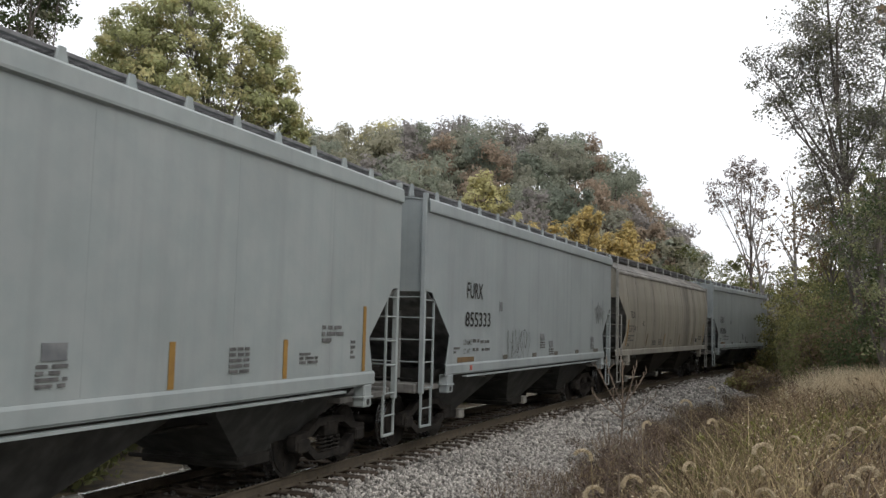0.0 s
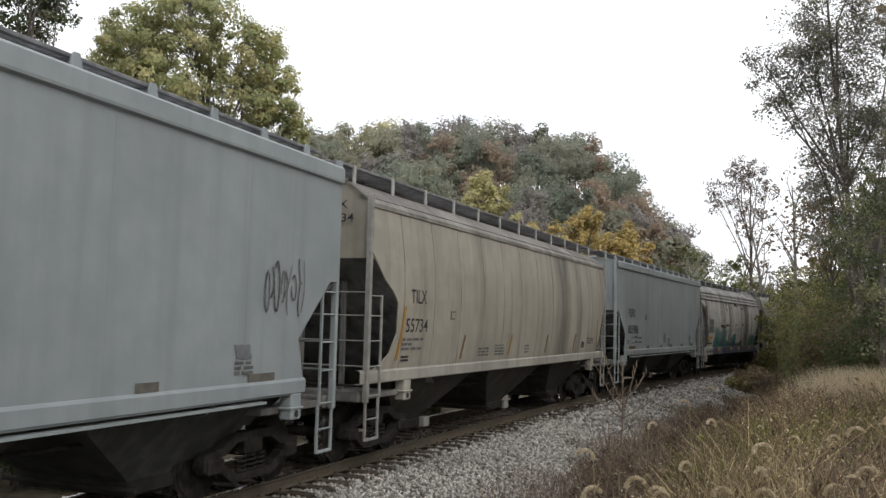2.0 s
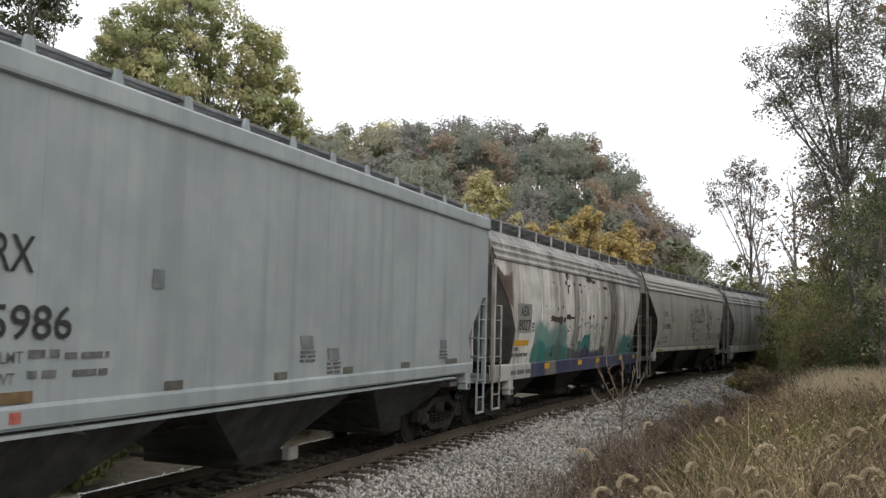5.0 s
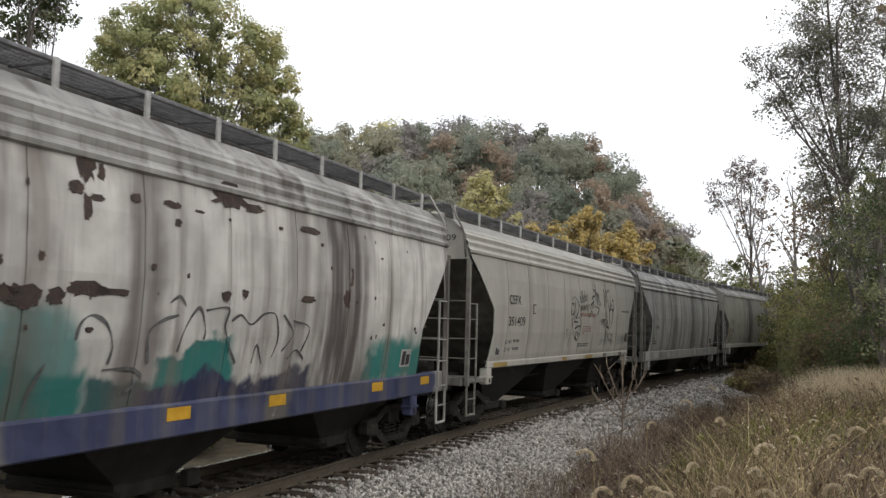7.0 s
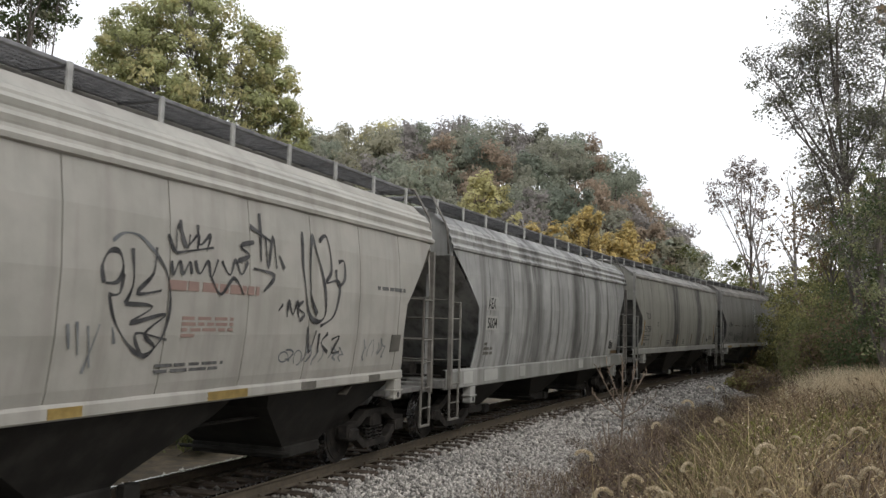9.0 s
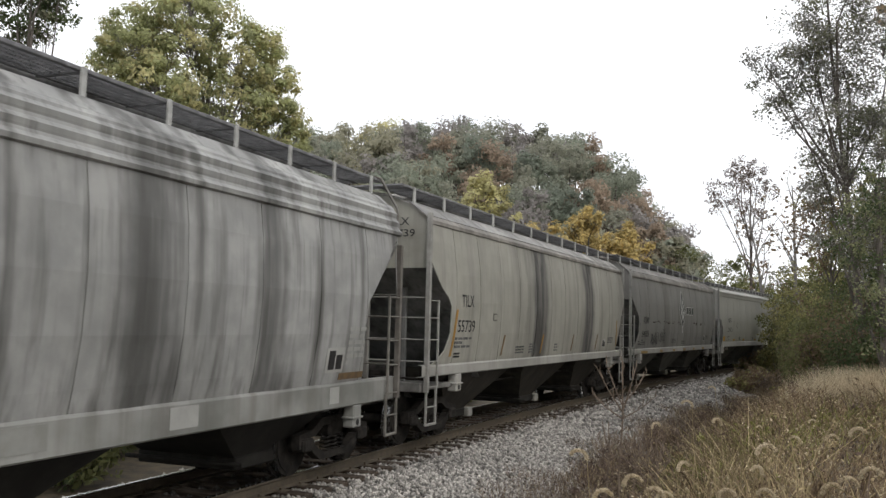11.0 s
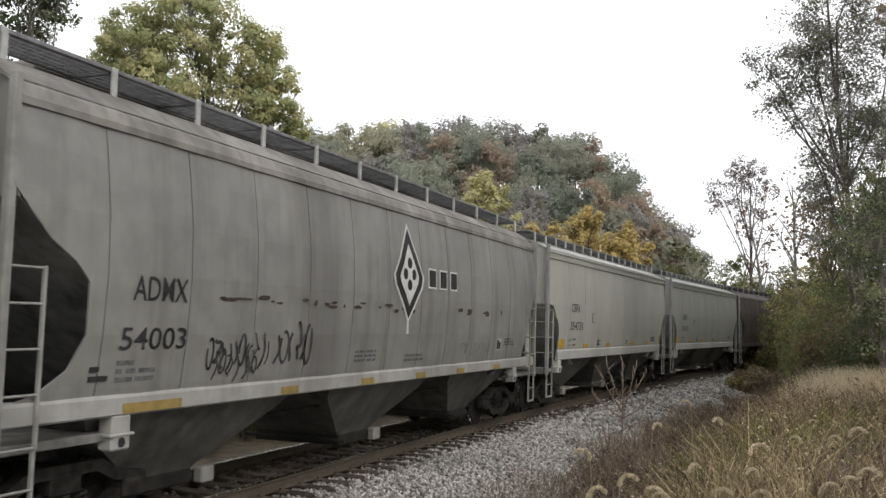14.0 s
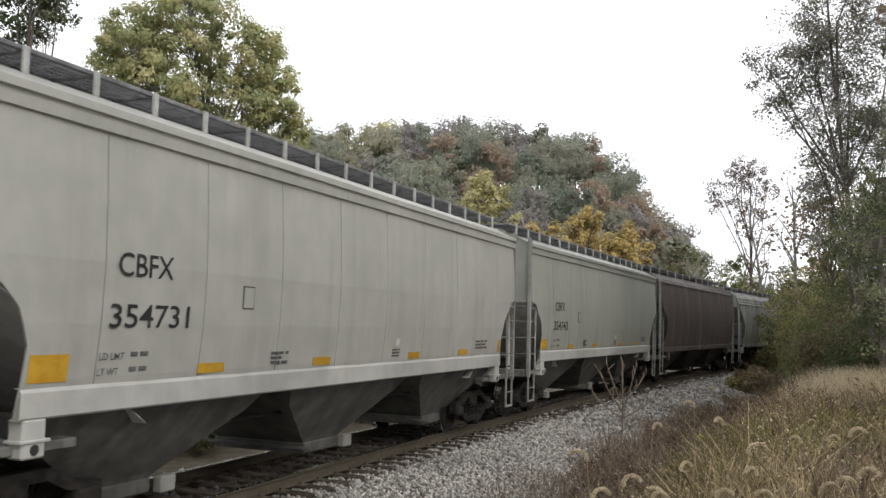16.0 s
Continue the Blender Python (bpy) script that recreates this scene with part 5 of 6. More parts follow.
        sticker(car, st, xa - 0.03, xa - 0.33, 2.93, 3.23, M_BLACK, "emblem_block", lift=0.021)
    scrawl(car, st, 5.2, 3.9, 1.62, 2.12, M_SPRAY, 81, 11, 0.036)
    scrawl(car, st, 5.1, 4.2, 1.55, 1.95, M_SPRAY, 181, 6, 0.022)
    scrawl(car, st, 3.8, 2.9, 1.65, 2.25, M_SPRAY, 82, 6, 0.04)
    scrawl(car, st, -2.8, -4.6, 1.6, 1.95, M_GREYSPRAY, 83, 8, 0.03)
    for k in range(30):
        xx = rn.uniform(-6.6, 5.1)
        w2, h2 = rn.uniform(0.03, 0.22), rn.uniform(0.015, 0.04) if rn.random() < 0.8 else rn.uniform(0.04, 0.08)
        zz = 2.52 + rn.uniform(-0.05, 0.05)
        mm = Mesh()
        ring = [(xx + w2 * math.cos(6.283 * i / 8) * rn.uniform(0.6, 1.2), zz + h2 * math.sin(6.283 * i / 8) * rn.uniform(0.6, 1.2)) for i in range(8)]
        mm.add([(a, side_at(st, b) + 0.0165, b) for a, b in ring], [tuple(range(8))])
        part("rust_patch", mm, M_RUST, car)
    for xx, w2 in ((6.0, 0.9), (3.35, 0.42), (1.1, 0.42), (-0.95, 0.42), (-2.9, 0.4), (-5.1, 0.5)):
        sill_tape(car, st, xx + w2 / 2, xx - w2 / 2, 1.32, 1.42, M_OCHRE)
    small_print(car, st, 6.6, 6.0, 1.6, 1.85, 3, M_DARKTEXT, 84)
    small_print(car, st, 6.95, 6.7, 1.62, 1.8, 2, M_BLACK, 85)
    patch_sign(car, st, -5.1, 1.85, 0.34, 0.26)
    small_print(car, st, -5.5, -6.2, 1.8, 1.98, 3, M_DARKTEXT, 86)
    small_print(car, st, 1.6, 0.9, 1.65, 1.85, 3, M_DARKTEXT, 87)
    small_print(car, st, -0.2, -1.0, 1.6, 1.75, 2, M_DARKTEXT, 88)
    # clean pale wagons
    for (car, st), num, own in ((J, "354731", P_J), (K, "354743", P_K)):
        lettering(car, st, "CBFX", 5.55, 4.73, 2.68, 2.92, M_BLACK)
        lettering(car, st, num, 5.62, 4.42, 2.17, 2.41, M_BLACK)
        for z, words, xr in ((1.895, "LD LMT", 5.36), (1.745, "LT WT", 5.42)):
            lettering(car, st, words, 5.7, xr, z - 0.035, z + 0.035, M_DARKTEXT)
            small_print(car, st, 5.26, 4.92, z - 0.045, z + 0.04, 1, M_DARKTEXT, 91)
        sticker(car, st, 6.52, 6.07, 1.68, 1.93, M_YELLOW, "reflective_tape")
        for x in (3.92, 1.4, -1.8, -4.2):
            sticker(car, st, x + 0.24, x - 0.24, 1.67, 1.78, M_YELLOW, "reflective_tape")
        sticker(car, st, -6.35, -6.5, 1.68, 1.95, M_YELLOW, "reflective_tape")
        sticker(car, st, 3.44, 3.2, 2.4, 2.68, M_GREYTAPE, "data_plate")
        sticker(car, st, 3.42, 3.22, 2.42, 2.66, own, "data_plate", lift=0.024)
        small_print(car, st, 2.7, 2.3, 1.7, 1.88, 3, M_DARKTEXT, 93)
        small_print(car, st, -0.9, -1.2, 1.7, 1.85, 3, M_DARKTEXT, 94)
        sticker(car, st, -1.0, -1.15, 1.9, 2.02, M_WHITE, "data_plate")
        small_print(car, st, -4.9, -5.6, 1.75, 1.95, 3, M_DARKTEXT, 95)


markings()
build_track()
build_ballast()


# ---- trees and undergrowth ----
def leaf_mat(name, a, b, t=0.45, vary=0.4):
    return surf(name, a, b, 0.8, 0.6, 0, 0.0, big=0.25, shade=0.22, island=vary, translucent=t, spec=0.2)


L_GREEN = leaf_mat("green_leaves", (0.25, 0.265, 0.145), (0.33, 0.34, 0.19), t=0.5, vary=0.3)
L_YGREEN = leaf_mat("yellow_green_leaves", (0.52, 0.49, 0.25), (0.63, 0.59, 0.32), t=0.55, vary=0.3)
L_SYC = leaf_mat("pale_yellow_green_leaves", (0.4, 0.425, 0.215), (0.52, 0.535, 0.285), t=0.55, vary=0.3)
L_YELLOW = leaf_mat("yellow_leaves", (0.57, 0.45, 0.19), (0.68, 0.55, 0.25), t=0.5)
L_TWIG = leaf_mat("thin_grey_leaves", (0.297, 0.292, 0.264), (0.396, 0.385, 0.341), t=0.5)
L_OLIVE = leaf_mat("olive_leaves", (0.119, 0.119, 0.043), (0.187, 0.178, 0.068))
L_BROWN = leaf_mat("russet_leaves", (0.2, 0.15, 0.095), (0.27, 0.2, 0.13))
L_GREY = leaf_mat("grey_green_leaves", (0.190, 0.202, 0.134), (0.280, 0.280, 0.190))
L_MAUVE = leaf_mat("mauve_brown_leaves", (0.2, 0.16, 0.14), (0.28, 0.225, 0.19))
L_SHRUB = leaf_mat("pale_olive_leaves", (0.291, 0.283, 0.115), (0.413, 0.383, 0.168))
L_SHRUB2 = leaf_mat("dull_green_leaves", (0.14, 0.152, 0.062), (0.215, 0.22, 0.095))
# hillside foliage: the haze of distance is mixed into these pale, greyed colours
F_A = leaf_mat("hazed_grey_green_leaves", (0.33, 0.335, 0.262), (0.395, 0.395, 0.315), t=0.55, vary=0.12)
F_B = leaf_mat("hazed_green_leaves", (0.3, 0.33, 0.255), (0.37, 0.39, 0.31), t=0.55, vary=0.12)
F_C = leaf_mat("hazed_olive_leaves", (0.36, 0.35, 0.255), (0.43, 0.415, 0.31), t=0.55, vary=0.12)
F_D = leaf_mat("hazed_russet_leaves", (0.38, 0.305, 0.23), (0.45, 0.365, 0.28), t=0.55, vary=0.12)
F_E = leaf_mat("hazed_dark_green_leaves", (0.26, 0.295, 0.235), (0.33, 0.365, 0.295), t=0.55, vary=0.12)
F_M = leaf_mat("hazed_bare_brown_twigs", (0.345, 0.32, 0.3), (0.4, 0.375, 0.355), t=0.55, vary=0.12)
L_DARK = leaf_mat("dark_green_leaves", (0.085, 0.12, 0.055), (0.155, 0.19, 0.088))
M_BARK = surf("grey_brown_bark", (0.081, 0.068, 0.057), (0.176, 0.155, 0.135), 9, 0.95, 0, 0.6, stretch=(1, 1, 0.2))
M_PALEBARK = surf("pale_bark", (0.2, 0.19, 0.175), (0.33, 0.31, 0.29), 6, 0.9, 0, 0.4, stretch=(1, 1, 0.3))


def leaf_cards(rn, centres, spread, per, size, out=0.0, core=None):
    """Leaf quads scattered round the centres, an array (n, 4, 3); out: how far they face away from their clump and the crown's core."""
    centres = np.asarray(centres, float)
    c = np.repeat(centres, per, 0)
    spread = np.repeat(np.broadcast_to(np.asarray(spread, float), (len(centres),)), per)
    d = rn.normal(0, 1, (len(c), 3))
    d /= np.linalg.norm(d, axis=1)[:, None]
    c = c + d * (spread * rn.uniform(0.15, 1, len(c)) ** 0.6)[:, None] * np.array((1, 1, 0.75))
    u = rn.normal(0, 1, c.shape)
    other = rn.normal(0, 1, c.shape)
    if out:
        face = d.copy()
        if core is not None:
            away = c - np.repeat(np.broadcast_to(np.asarray(core, float), centres.shape), per, 0)
            face += 1.2 * away / (np.linalg.norm(away, axis=1)[:, None] + 1e-6)
        face = face * out + rn.normal(0, 0.55, c.shape) * (1.4 - out)
        u, other = np.cross(face, u), face
    u /= np.linalg.norm(u, axis=1)[:, None]
    w = np.cross(u, other)
    w /= np.linalg.norm(w, axis=1)[:, None]
    sz = size * rn.uniform(0.55, 1.25, len(c))[:, None]
    u, w = u * sz, w * sz * 0.62
    return np.stack([c - u, c - w * 0.9 + u * 0.1, c + u, c + w * 0.9 + u * 0.1], 1)


def limbs(rn, base, height, reach, levels=3, lean=(0, 0), first=0.3, count=9, r0=None, up=0.6):
    """A trunk with forking limbs. Returns the mesh and the places of the twig ends."""
    m = Mesh()
    tips = []
    r0 = r0 or height * 0.016
    base = Vector(base)
    trunk = [base + Vector((lean[0] * t + 0.02 * height * math.sin(3 * t + rn.uniform(0, 1)) * t, lean[1] * t, height * 0.92 * t)) for t in [k / 7 for k in range(8)]]
    m.tube([trunk[0] - Vector((0, 0, 0.3))] + trunk, r0, 8, r0 * 0.15)

    def grow(p, d, length, r, level):
        pts = [p]
        for k in range(4):
            d = (d + Vector(rn.normal(0, 0.16, 3)) + Vector((0, 0, 0.07))).normalized()
            pts.append(pts[-1] + d * length / 4)
        m.tube(pts, r, 5 if level > 1 else 4, r * 0.3)
        if level <= 1:
            tips.append(pts[-1])
            tips.append(pts[2])
        else:
            for k in range(4):
                q = pts[1 + k % 4]
                nd = (d * 0.6 + Vector(rn.normal(0, 0.6, 3))).normalized()
                grow(q, nd, length * rn.uniform(0.4, 0.62), r * 0.42, level - 1)

    for k in range(count):
        t = first + (0.97 - first) * (k + rn.uniform(0, 0.8)) / count
        i = min(6, int(t * 7))
        p = trunk[i].lerp(trunk[i + 1], t * 7 - i)
        a = k * 2.4 + rn.uniform(-0.5, 0.5)
        shape = math.sin(math.pi * min(1, 0.18 + 0.8 * (t - first) / (1 - first))) ** 0.7
        d = Vector((math.cos(a), math.sin(a), up + 0.6 * t)).normalized()
        grow(p, d, reach * max(0.35, shape), r0 * 0.42 * (1.1 - 0.6 * t), levels - 1)
    tips.append(trunk[-1])
    return m, tips


def tree(name, x, y, height, reach, leaves, seed, label, per=26, size=0.2, clump=0.9, first=0.3, count=10, bark=None, levels=3, lean=(0, 0), thin=1.0, mixed=None, up=0.6, out=0.0):
    rn = np.random.RandomState(seed)
    z = float(ground_z(x, y))
    t = tagged(new(name), label, "tree")
    m, tips = limbs(rn, (x, y, z), height, reach, levels, lean, first, count, up=up)
    part("trunk", m, bark or M_BARK, t)
    tips = np.array([tuple(p) for p in tips])
    tips = tips[rn.uniform(0, 1, len(tips)) < thin]
    V = leaf_cards(rn, tips, clump * rn.uniform(0.6, 1.25, len(tips)), per, size, out, (x, y, z + height * 0.5))
    mats = [leaves] + ([mixed] if mixed else [])
    idx = np.repeat(rn.uniform(0, 1, len(tips)) < 0.35, per).astype(int) if mixed else None
    part("crown", quads("crown", V, mats, idx), None, t)
    return t


def at(az, r):
    return r * math.sin(radians(az)), r * math.cos(radians(az))


def lobed_tree(name, x, y, height, lobes, leaves, seed, label, per=60, size=0.12, fill=9.0, mixed=None, bark=None, clump=0.55, r0=None, lean=0.0, out=0.0):
    """A tree whose crown is built of uneven boughs: lobes are (offset across, height, radius)."""
    rn = np.random.RandomState(seed)
    z = float(ground_z(x, y))
    n = math.hypot(x, y)
    tx, ty = y / n, -x / n
    t = tagged(new(name), label, "tree")
    m = Mesh()
    r0 = r0 or 0.22
    trunk = [Vector((x + tx * lean * k / 6 + 0.05 * math.sin(k), y + ty * lean * k / 6, z - 0.3 + (height - z) * k / 6)) for k in range(7)]
    m.tube(trunk, r0, 8, r0 * 0.25)
    centres, spread = [], []
    for off, h, r in lobes:
        c = Vector((x + tx * off, y + ty * off, h)) + Vector((0, float(rn.uniform(-0.6, 0.6)) * r, 0))
        k = max(0, min(5, int((h - z) / (height - z) * 6 * 0.7)))
        b = trunk[k]
        mid = b.lerp(c, 0.55) + Vector(rn.normal(0, 0.15 * r, 3))
        m.tube([b, mid, c], r0 * 0.4, 5, r0 * 0.1)
        num = max(5, int(fill * r * r))
        d = rn.normal(0, 1, (num, 3))
        d /= np.linalg.norm(d, axis=1)[:, None]
        q = np.array(c) + d * (r * rn.uniform(0.2, 1.0, num) ** 0.5)[:, None] * np.array((1, 1, 0.9))
        for p in q:
            start = c.lerp(b, float(rn.uniform(0, 0.3)))
            v = Vector(p)
            m.tube([start, start.lerp(v, 0.5) + Vector(rn.normal(0, 0.08 * r, 3)), v], r0 * 0.09, 3, r0 * 0.025)
        centres.append(q)
        spread.append(np.full(num, clump) * rn.uniform(0.55, 1.3, num))
    part("trunk", m, bark or M_BARK, t)
    C, S = np.concatenate(centres), np.concatenate(spread)
    V = leaf_cards(rn, C, S, per, size, out, np.repeat(np.array([(x + tx * o, y + ty * o, h - 0.3 * r) for o, h, r in lobes]), [len(q) for q in centres], 0))
    idx = np.repeat(rn.uniform(0, 1, len(C)) < 0.4, per).astype(int) if mixed else None
    part("crown", quads("crown", V, [leaves] + ([mixed] if mixed else []), idx), None, t)
    return t


lobed_tree("sycamore_tree", -10.5, 38.6, 16.5, [(-2.93, 13.73, 2.04), (-0.87, 15.0, 2.42), (1.39, 13.7, 1.91), (2.7, 11.87, 1.4), (-1.91, 11.84, 2.42), (0.75, 11.33, 2.29), (-1.21, 17.27, 1.78), (3.42, 11.22, 0.97), (-3.77, 14.37, 1.15), (2.1, 14.54, 1.02), (-1.5, 9.0, 2.4), (1.2, 8.6, 2.2), (3.0, 13.0, 1.1), (3.9, 10.4, 0.9), (-3.4, 12.4, 1.6)], L_SYC, 5, "tall broad tree with yellowing green leaves behind the track", per=80, size=0.1, fill=15, mixed=L_YGREEN, clump=0.5, r0=0.24, bark=M_PALEBARK, out=0.8)
lobed_tree("hardwood_tree", -14.3, 29.7, 14.5, [(-0.31, 12.65, 1.3), (1.0, 13.18, 0.95), (-1.63, 11.91, 1.47), (-0.75, 14.25, 1.89), (1.02, 14.41, 1.26), (0.42, 12.28, 0.74), (-2.6, 10.4, 1.8)], L_DARK, 6, "large dark leafy tree overhanging the track", per=64, size=0.08, fill=13, mixed=L_GREY, clump=0.45, r0=0.14)
tree("maple_tree", *at(2.7, 86), 18.0, 4.2, L_YGREEN, 7, "rounded tree turning yellow-green below the hill", per=60, size=0.24, clump=0.85, out=0.8, first=0.12, count=12)
tree("maple_tree", *at(6.6, 92), 12.8, 3.8, L_YELLOW, 8, "bushy golden autumn tree below the hill", per=60, size=0.24, clump=0.85, out=0.8, first=0.1, count=11)
tree("maple_tree", *at(9.3, 92), 15.2, 3.8, L_YELLOW, 9, "golden autumn tree with an upright crown", per=60, size=0.24, clump=0.85, out=0.8, first=0.1, count=12)
tree("maple_tree", *at(11.4, 94), 13.4, 3.9, L_YELLOW, 10, "golden autumn tree with a wide crown", per=60, size=0.24, clump=0.85, out=0.8, first=0.1, count=12)
tree("maple_tree", *at(4.6, 96), 11.0, 3.8, L_YGREEN, 24, "yellow-green tree at the foot of the hill", per=60, size=0.24, clump=0.85, out=0.8, first=0.1, count=11)
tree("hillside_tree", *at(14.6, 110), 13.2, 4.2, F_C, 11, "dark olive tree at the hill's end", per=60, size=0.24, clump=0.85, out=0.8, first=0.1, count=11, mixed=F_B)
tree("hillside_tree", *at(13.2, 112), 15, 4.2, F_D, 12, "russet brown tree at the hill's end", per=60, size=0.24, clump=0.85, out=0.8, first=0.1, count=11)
# the bank beside the camera
lobed_tree("box_elder_tree", 11.65, 24.4, 12.5, [(-0.4, 10.4, 1.63), (-1.44, 9.68, 1.03), (-1.12, 11.14, 0.95), (-2.42, 9.18, 0.65), (0.16, 8.57, 1.55), (-1.08, 8.26, 0.86), (0.48, 6.64, 1.2), (0.04, 5.25, 1.29), (-0.37, 12.37, 1.89), (-1.9, 8.56, 0.6), (-0.44, 6.85, 0.86), (-2.65, 10.12, 0.43), (1.2, 11.5, 1.6), (1.5, 9.0, 1.5), (-1.0, 7.3, 0.7), (-0.7, 6.2, 0.8), (0.6, 7.8, 1.0), (0.9, 5.6, 1.0), (-1.2, 6.3, 0.5), (0.3, 4.4, 1.0), (-1.5, 10.6, 0.8)], L_TWIG, 13, "tall tree with thinning grey-green autumn leaves on the bank", per=120, size=0.044, fill=17, mixed=L_GREY, clump=0.48, r0=0.11, lean=-0.9)
lobed_tree("vine_covered_tree", 11.1, 22.4, 6.4, [(-0.1, 4.45, 0.95), (-0.48, 5.33, 0.8), (0.05, 5.89, 0.95), (-0.75, 4.31, 0.72), (0.2, 3.2, 1.1), (-0.3, 2.4, 0.9)], L_DARK, 14, "small tree smothered in dark green vines", per=60, size=0.05, fill=16, mixed=L_GREEN, clump=0.35, r0=0.12)
lobed_tree("russet_tree", 16.1, 36.6, 6.5, [(-0.9, 7.0, 0.9), (-0.4, 5.8, 1.0), (0.3, 7.6, 0.8), (0.6, 5.9, 1.0), (1.3, 7.2, 1.0), (1.5, 5.4, 1.1)], L_BROWN, 19, "bushy russet-leaved young tree on the bank", per=60, size=0.06, fill=14, mixed=L_SHRUB, clump=0.45, r0=0.1)
lobed_tree("ash_tree", 21.7, 62.3, 13.0, [(-0.73, 13.29, 1.34), (0.22, 12.45, 1.43), (-1.69, 11.89, 1.34), (-0.17, 10.44, 1.26), (-1.11, 13.71, 0.84), (0.97, 12.03, 0.76), (-2.08, 10.88, 0.76), (0.01, 8.83, 0.76)], L_MAUVE, 17, "small tree with sparse mauve-brown autumn foliage", per=34, size=0.085, fill=12, clump=0.5, r0=0.14)
tree("thin_tree", *at(21.6, 62), 13.5, 3.2, L_BROWN, 15, "slender bare pale-barked tree with a few brown leaves", per=5, size=0.16, clump=0.6, first=0.25, count=10, bark=M_PALEBARK, thin=0.6, up=1.3)
tree("thin_tree", *at(20.3, 64), 12.0, 3.0, L_BROWN, 16, "slender bare pale-barked tree leaning over the track", per=4, size=0.16, clump=0.6, first=0.25, count=9, bark=M_PALEBARK, thin=0.5, lean=(-1.5, 0), up=1.3)
tree("thin_tree", *at(23.4, 58), 11.5, 2.8, L_BROWN, 18, "slim russet-leaved tree among the bushes", per=14, size=0.16, clump=0.7, first=0.2, count=10, up=1.1)


def shrub(x, y, height, width, leaves, seed, label, per=30, size=0.1, clump=0.5, n=60, mixed=None):
    rn = np.random.RandomState(seed)
    z = float(ground_z(x, y))
    t = tagged(new("shrub"), label, "shrub", "bushes on the bank")
    m = Mesh()
    tips = []
    for k in range(n):
        a, q = rn.uniform(0, 6.28), math.sqrt(rn.uniform(0, 1))
        h = height * rn.uniform(0.25, 1.0) * (1 - 0.55 * q * q)
        p = Vector((x + width * q * math.cos(a), y + width * q * math.sin(a), z + h))
        b = Vector((x + width * 0.6 * q * math.cos(a), y + width * 0.6 * q * math.sin(a), z - 0.1))
        m.tube([b, b.lerp(p, 0.5) + Vector(rn.normal(0, 0.12, 3)), p], 0.022, 4, 0.006)
        tips += [p, b.lerp(p, 0.7), b.lerp(p, 0.45)]
    part("brushwood", m, M_BARK, t)
    V = leaf_cards(rn, [tuple(p) for p in tips], clump * rn.uniform(0.6, 1.3, len(tips)), per, size)
    idx = np.repeat(rn.uniform(0, 1, len(tips)) < 0.35, per).astype(int) if mixed else None
    part("foliage", quads("foliage", V, [leaves] + ([mixed] if mixed else []), idx), None, t)
    return t


for az, r, h, w, mat, mx, sd in [(20.0, 60, 1.2, 1.6, L_BROWN, L_SHRUB2, 31), (24.4, 50, 7.4, 2.3, L_SHRUB2, L_SHRUB, 32), (24.6, 45, 6.6, 2.2, L_SHRUB2, L_SHRUB, 33), (26.2, 40, 7.0, 2.3, L_SHRUB2, L_DARK, 34), (26.8, 34, 5.4, 2.2, L_SHRUB2, L_DARK, 35), (27.6, 30, 5.4, 2.2, L_DARK, L_SHRUB2, 36), (21.4, 42, 1.3, 1.2, L_BROWN, L_MAUVE, 37), (23.0, 36, 2.7, 1.3, L_SHRUB2, L_BROWN, 38), (24.2, 30, 3.2, 1.5, L_SHRUB2, L_BROWN, 39), (26.3, 27, 3.2, 1.5, L_DARK, L_BROWN, 40), (23.2, 42, 3.6, 1.6, L_SHRUB, L_SHRUB2, 46), (21.6, 58, 7.6, 2.3, L_SHRUB, L_SHRUB2, 53), (22.9, 54, 8.0, 2.4, L_SHRUB, L_SHRUB2, 54), (20.2, 66, 6.4, 2.4, L_SHRUB, L_SHRUB2, 55), (18.6, 84, 5.6, 4.0, L_SHRUB2, L_SHRUB, 41), (16.6, 98, 5.0, 4.0, L_SHRUB2, L_SHRUB, 42), (19.2, 46, 1.1, 1.1, L_BROWN, L_SHRUB, 45)]:
    shrub(*at(az, r), h, w, mat, sd, "dense olive autumn shrub on the bank beside the track", mixed=mx, size=0.055 if r < 45 else 0.08 if r < 70 else 0.16, per=60, n=70)


for along, lat, h, w, mat, mx, sd in [(92, -10, 8.4, 3.8, L_SHRUB2, L_SHRUB, 43), (99, -10, 9.2, 4.0, L_SHRUB, L_SHRUB2, 44), (106, -11, 10.5, 4.2, L_SHRUB2, L_DARK, 47), (113, -10, 11.0, 4.2, L_SHRUB2, L_SHRUB, 48), (120, -11, 13.0, 4.5, L_SHRUB2, L_DARK, 49), (128, -12, 15.0, 5.0, L_SHRUB, L_SHRUB2, 50), (103, -19, 12.5, 4.6, L_SHRUB2, L_GREEN, 51), (116, -20, 14.5, 4.8, L_SHRUB2, L_GREEN, 52)]:
    shrub(*on_track(along, lat)[:2], h, w, mat, sd, "tall olive shrubbery behind the track on the curve", mixed=mx, size=0.17, per=64, n=90, clump=0.8)


for k in range(8):
    shrub(*on_track(5 + 4.2 * k, -6.6 - 0.8 * (k % 2))[:2], 3.0 + 0.3 * (k % 3), 2.3, L_SHRUB2, 80 + k, "low green thicket in the ditch behind the track", mixed=L_DARK, size=0.09, per=50, n=60)


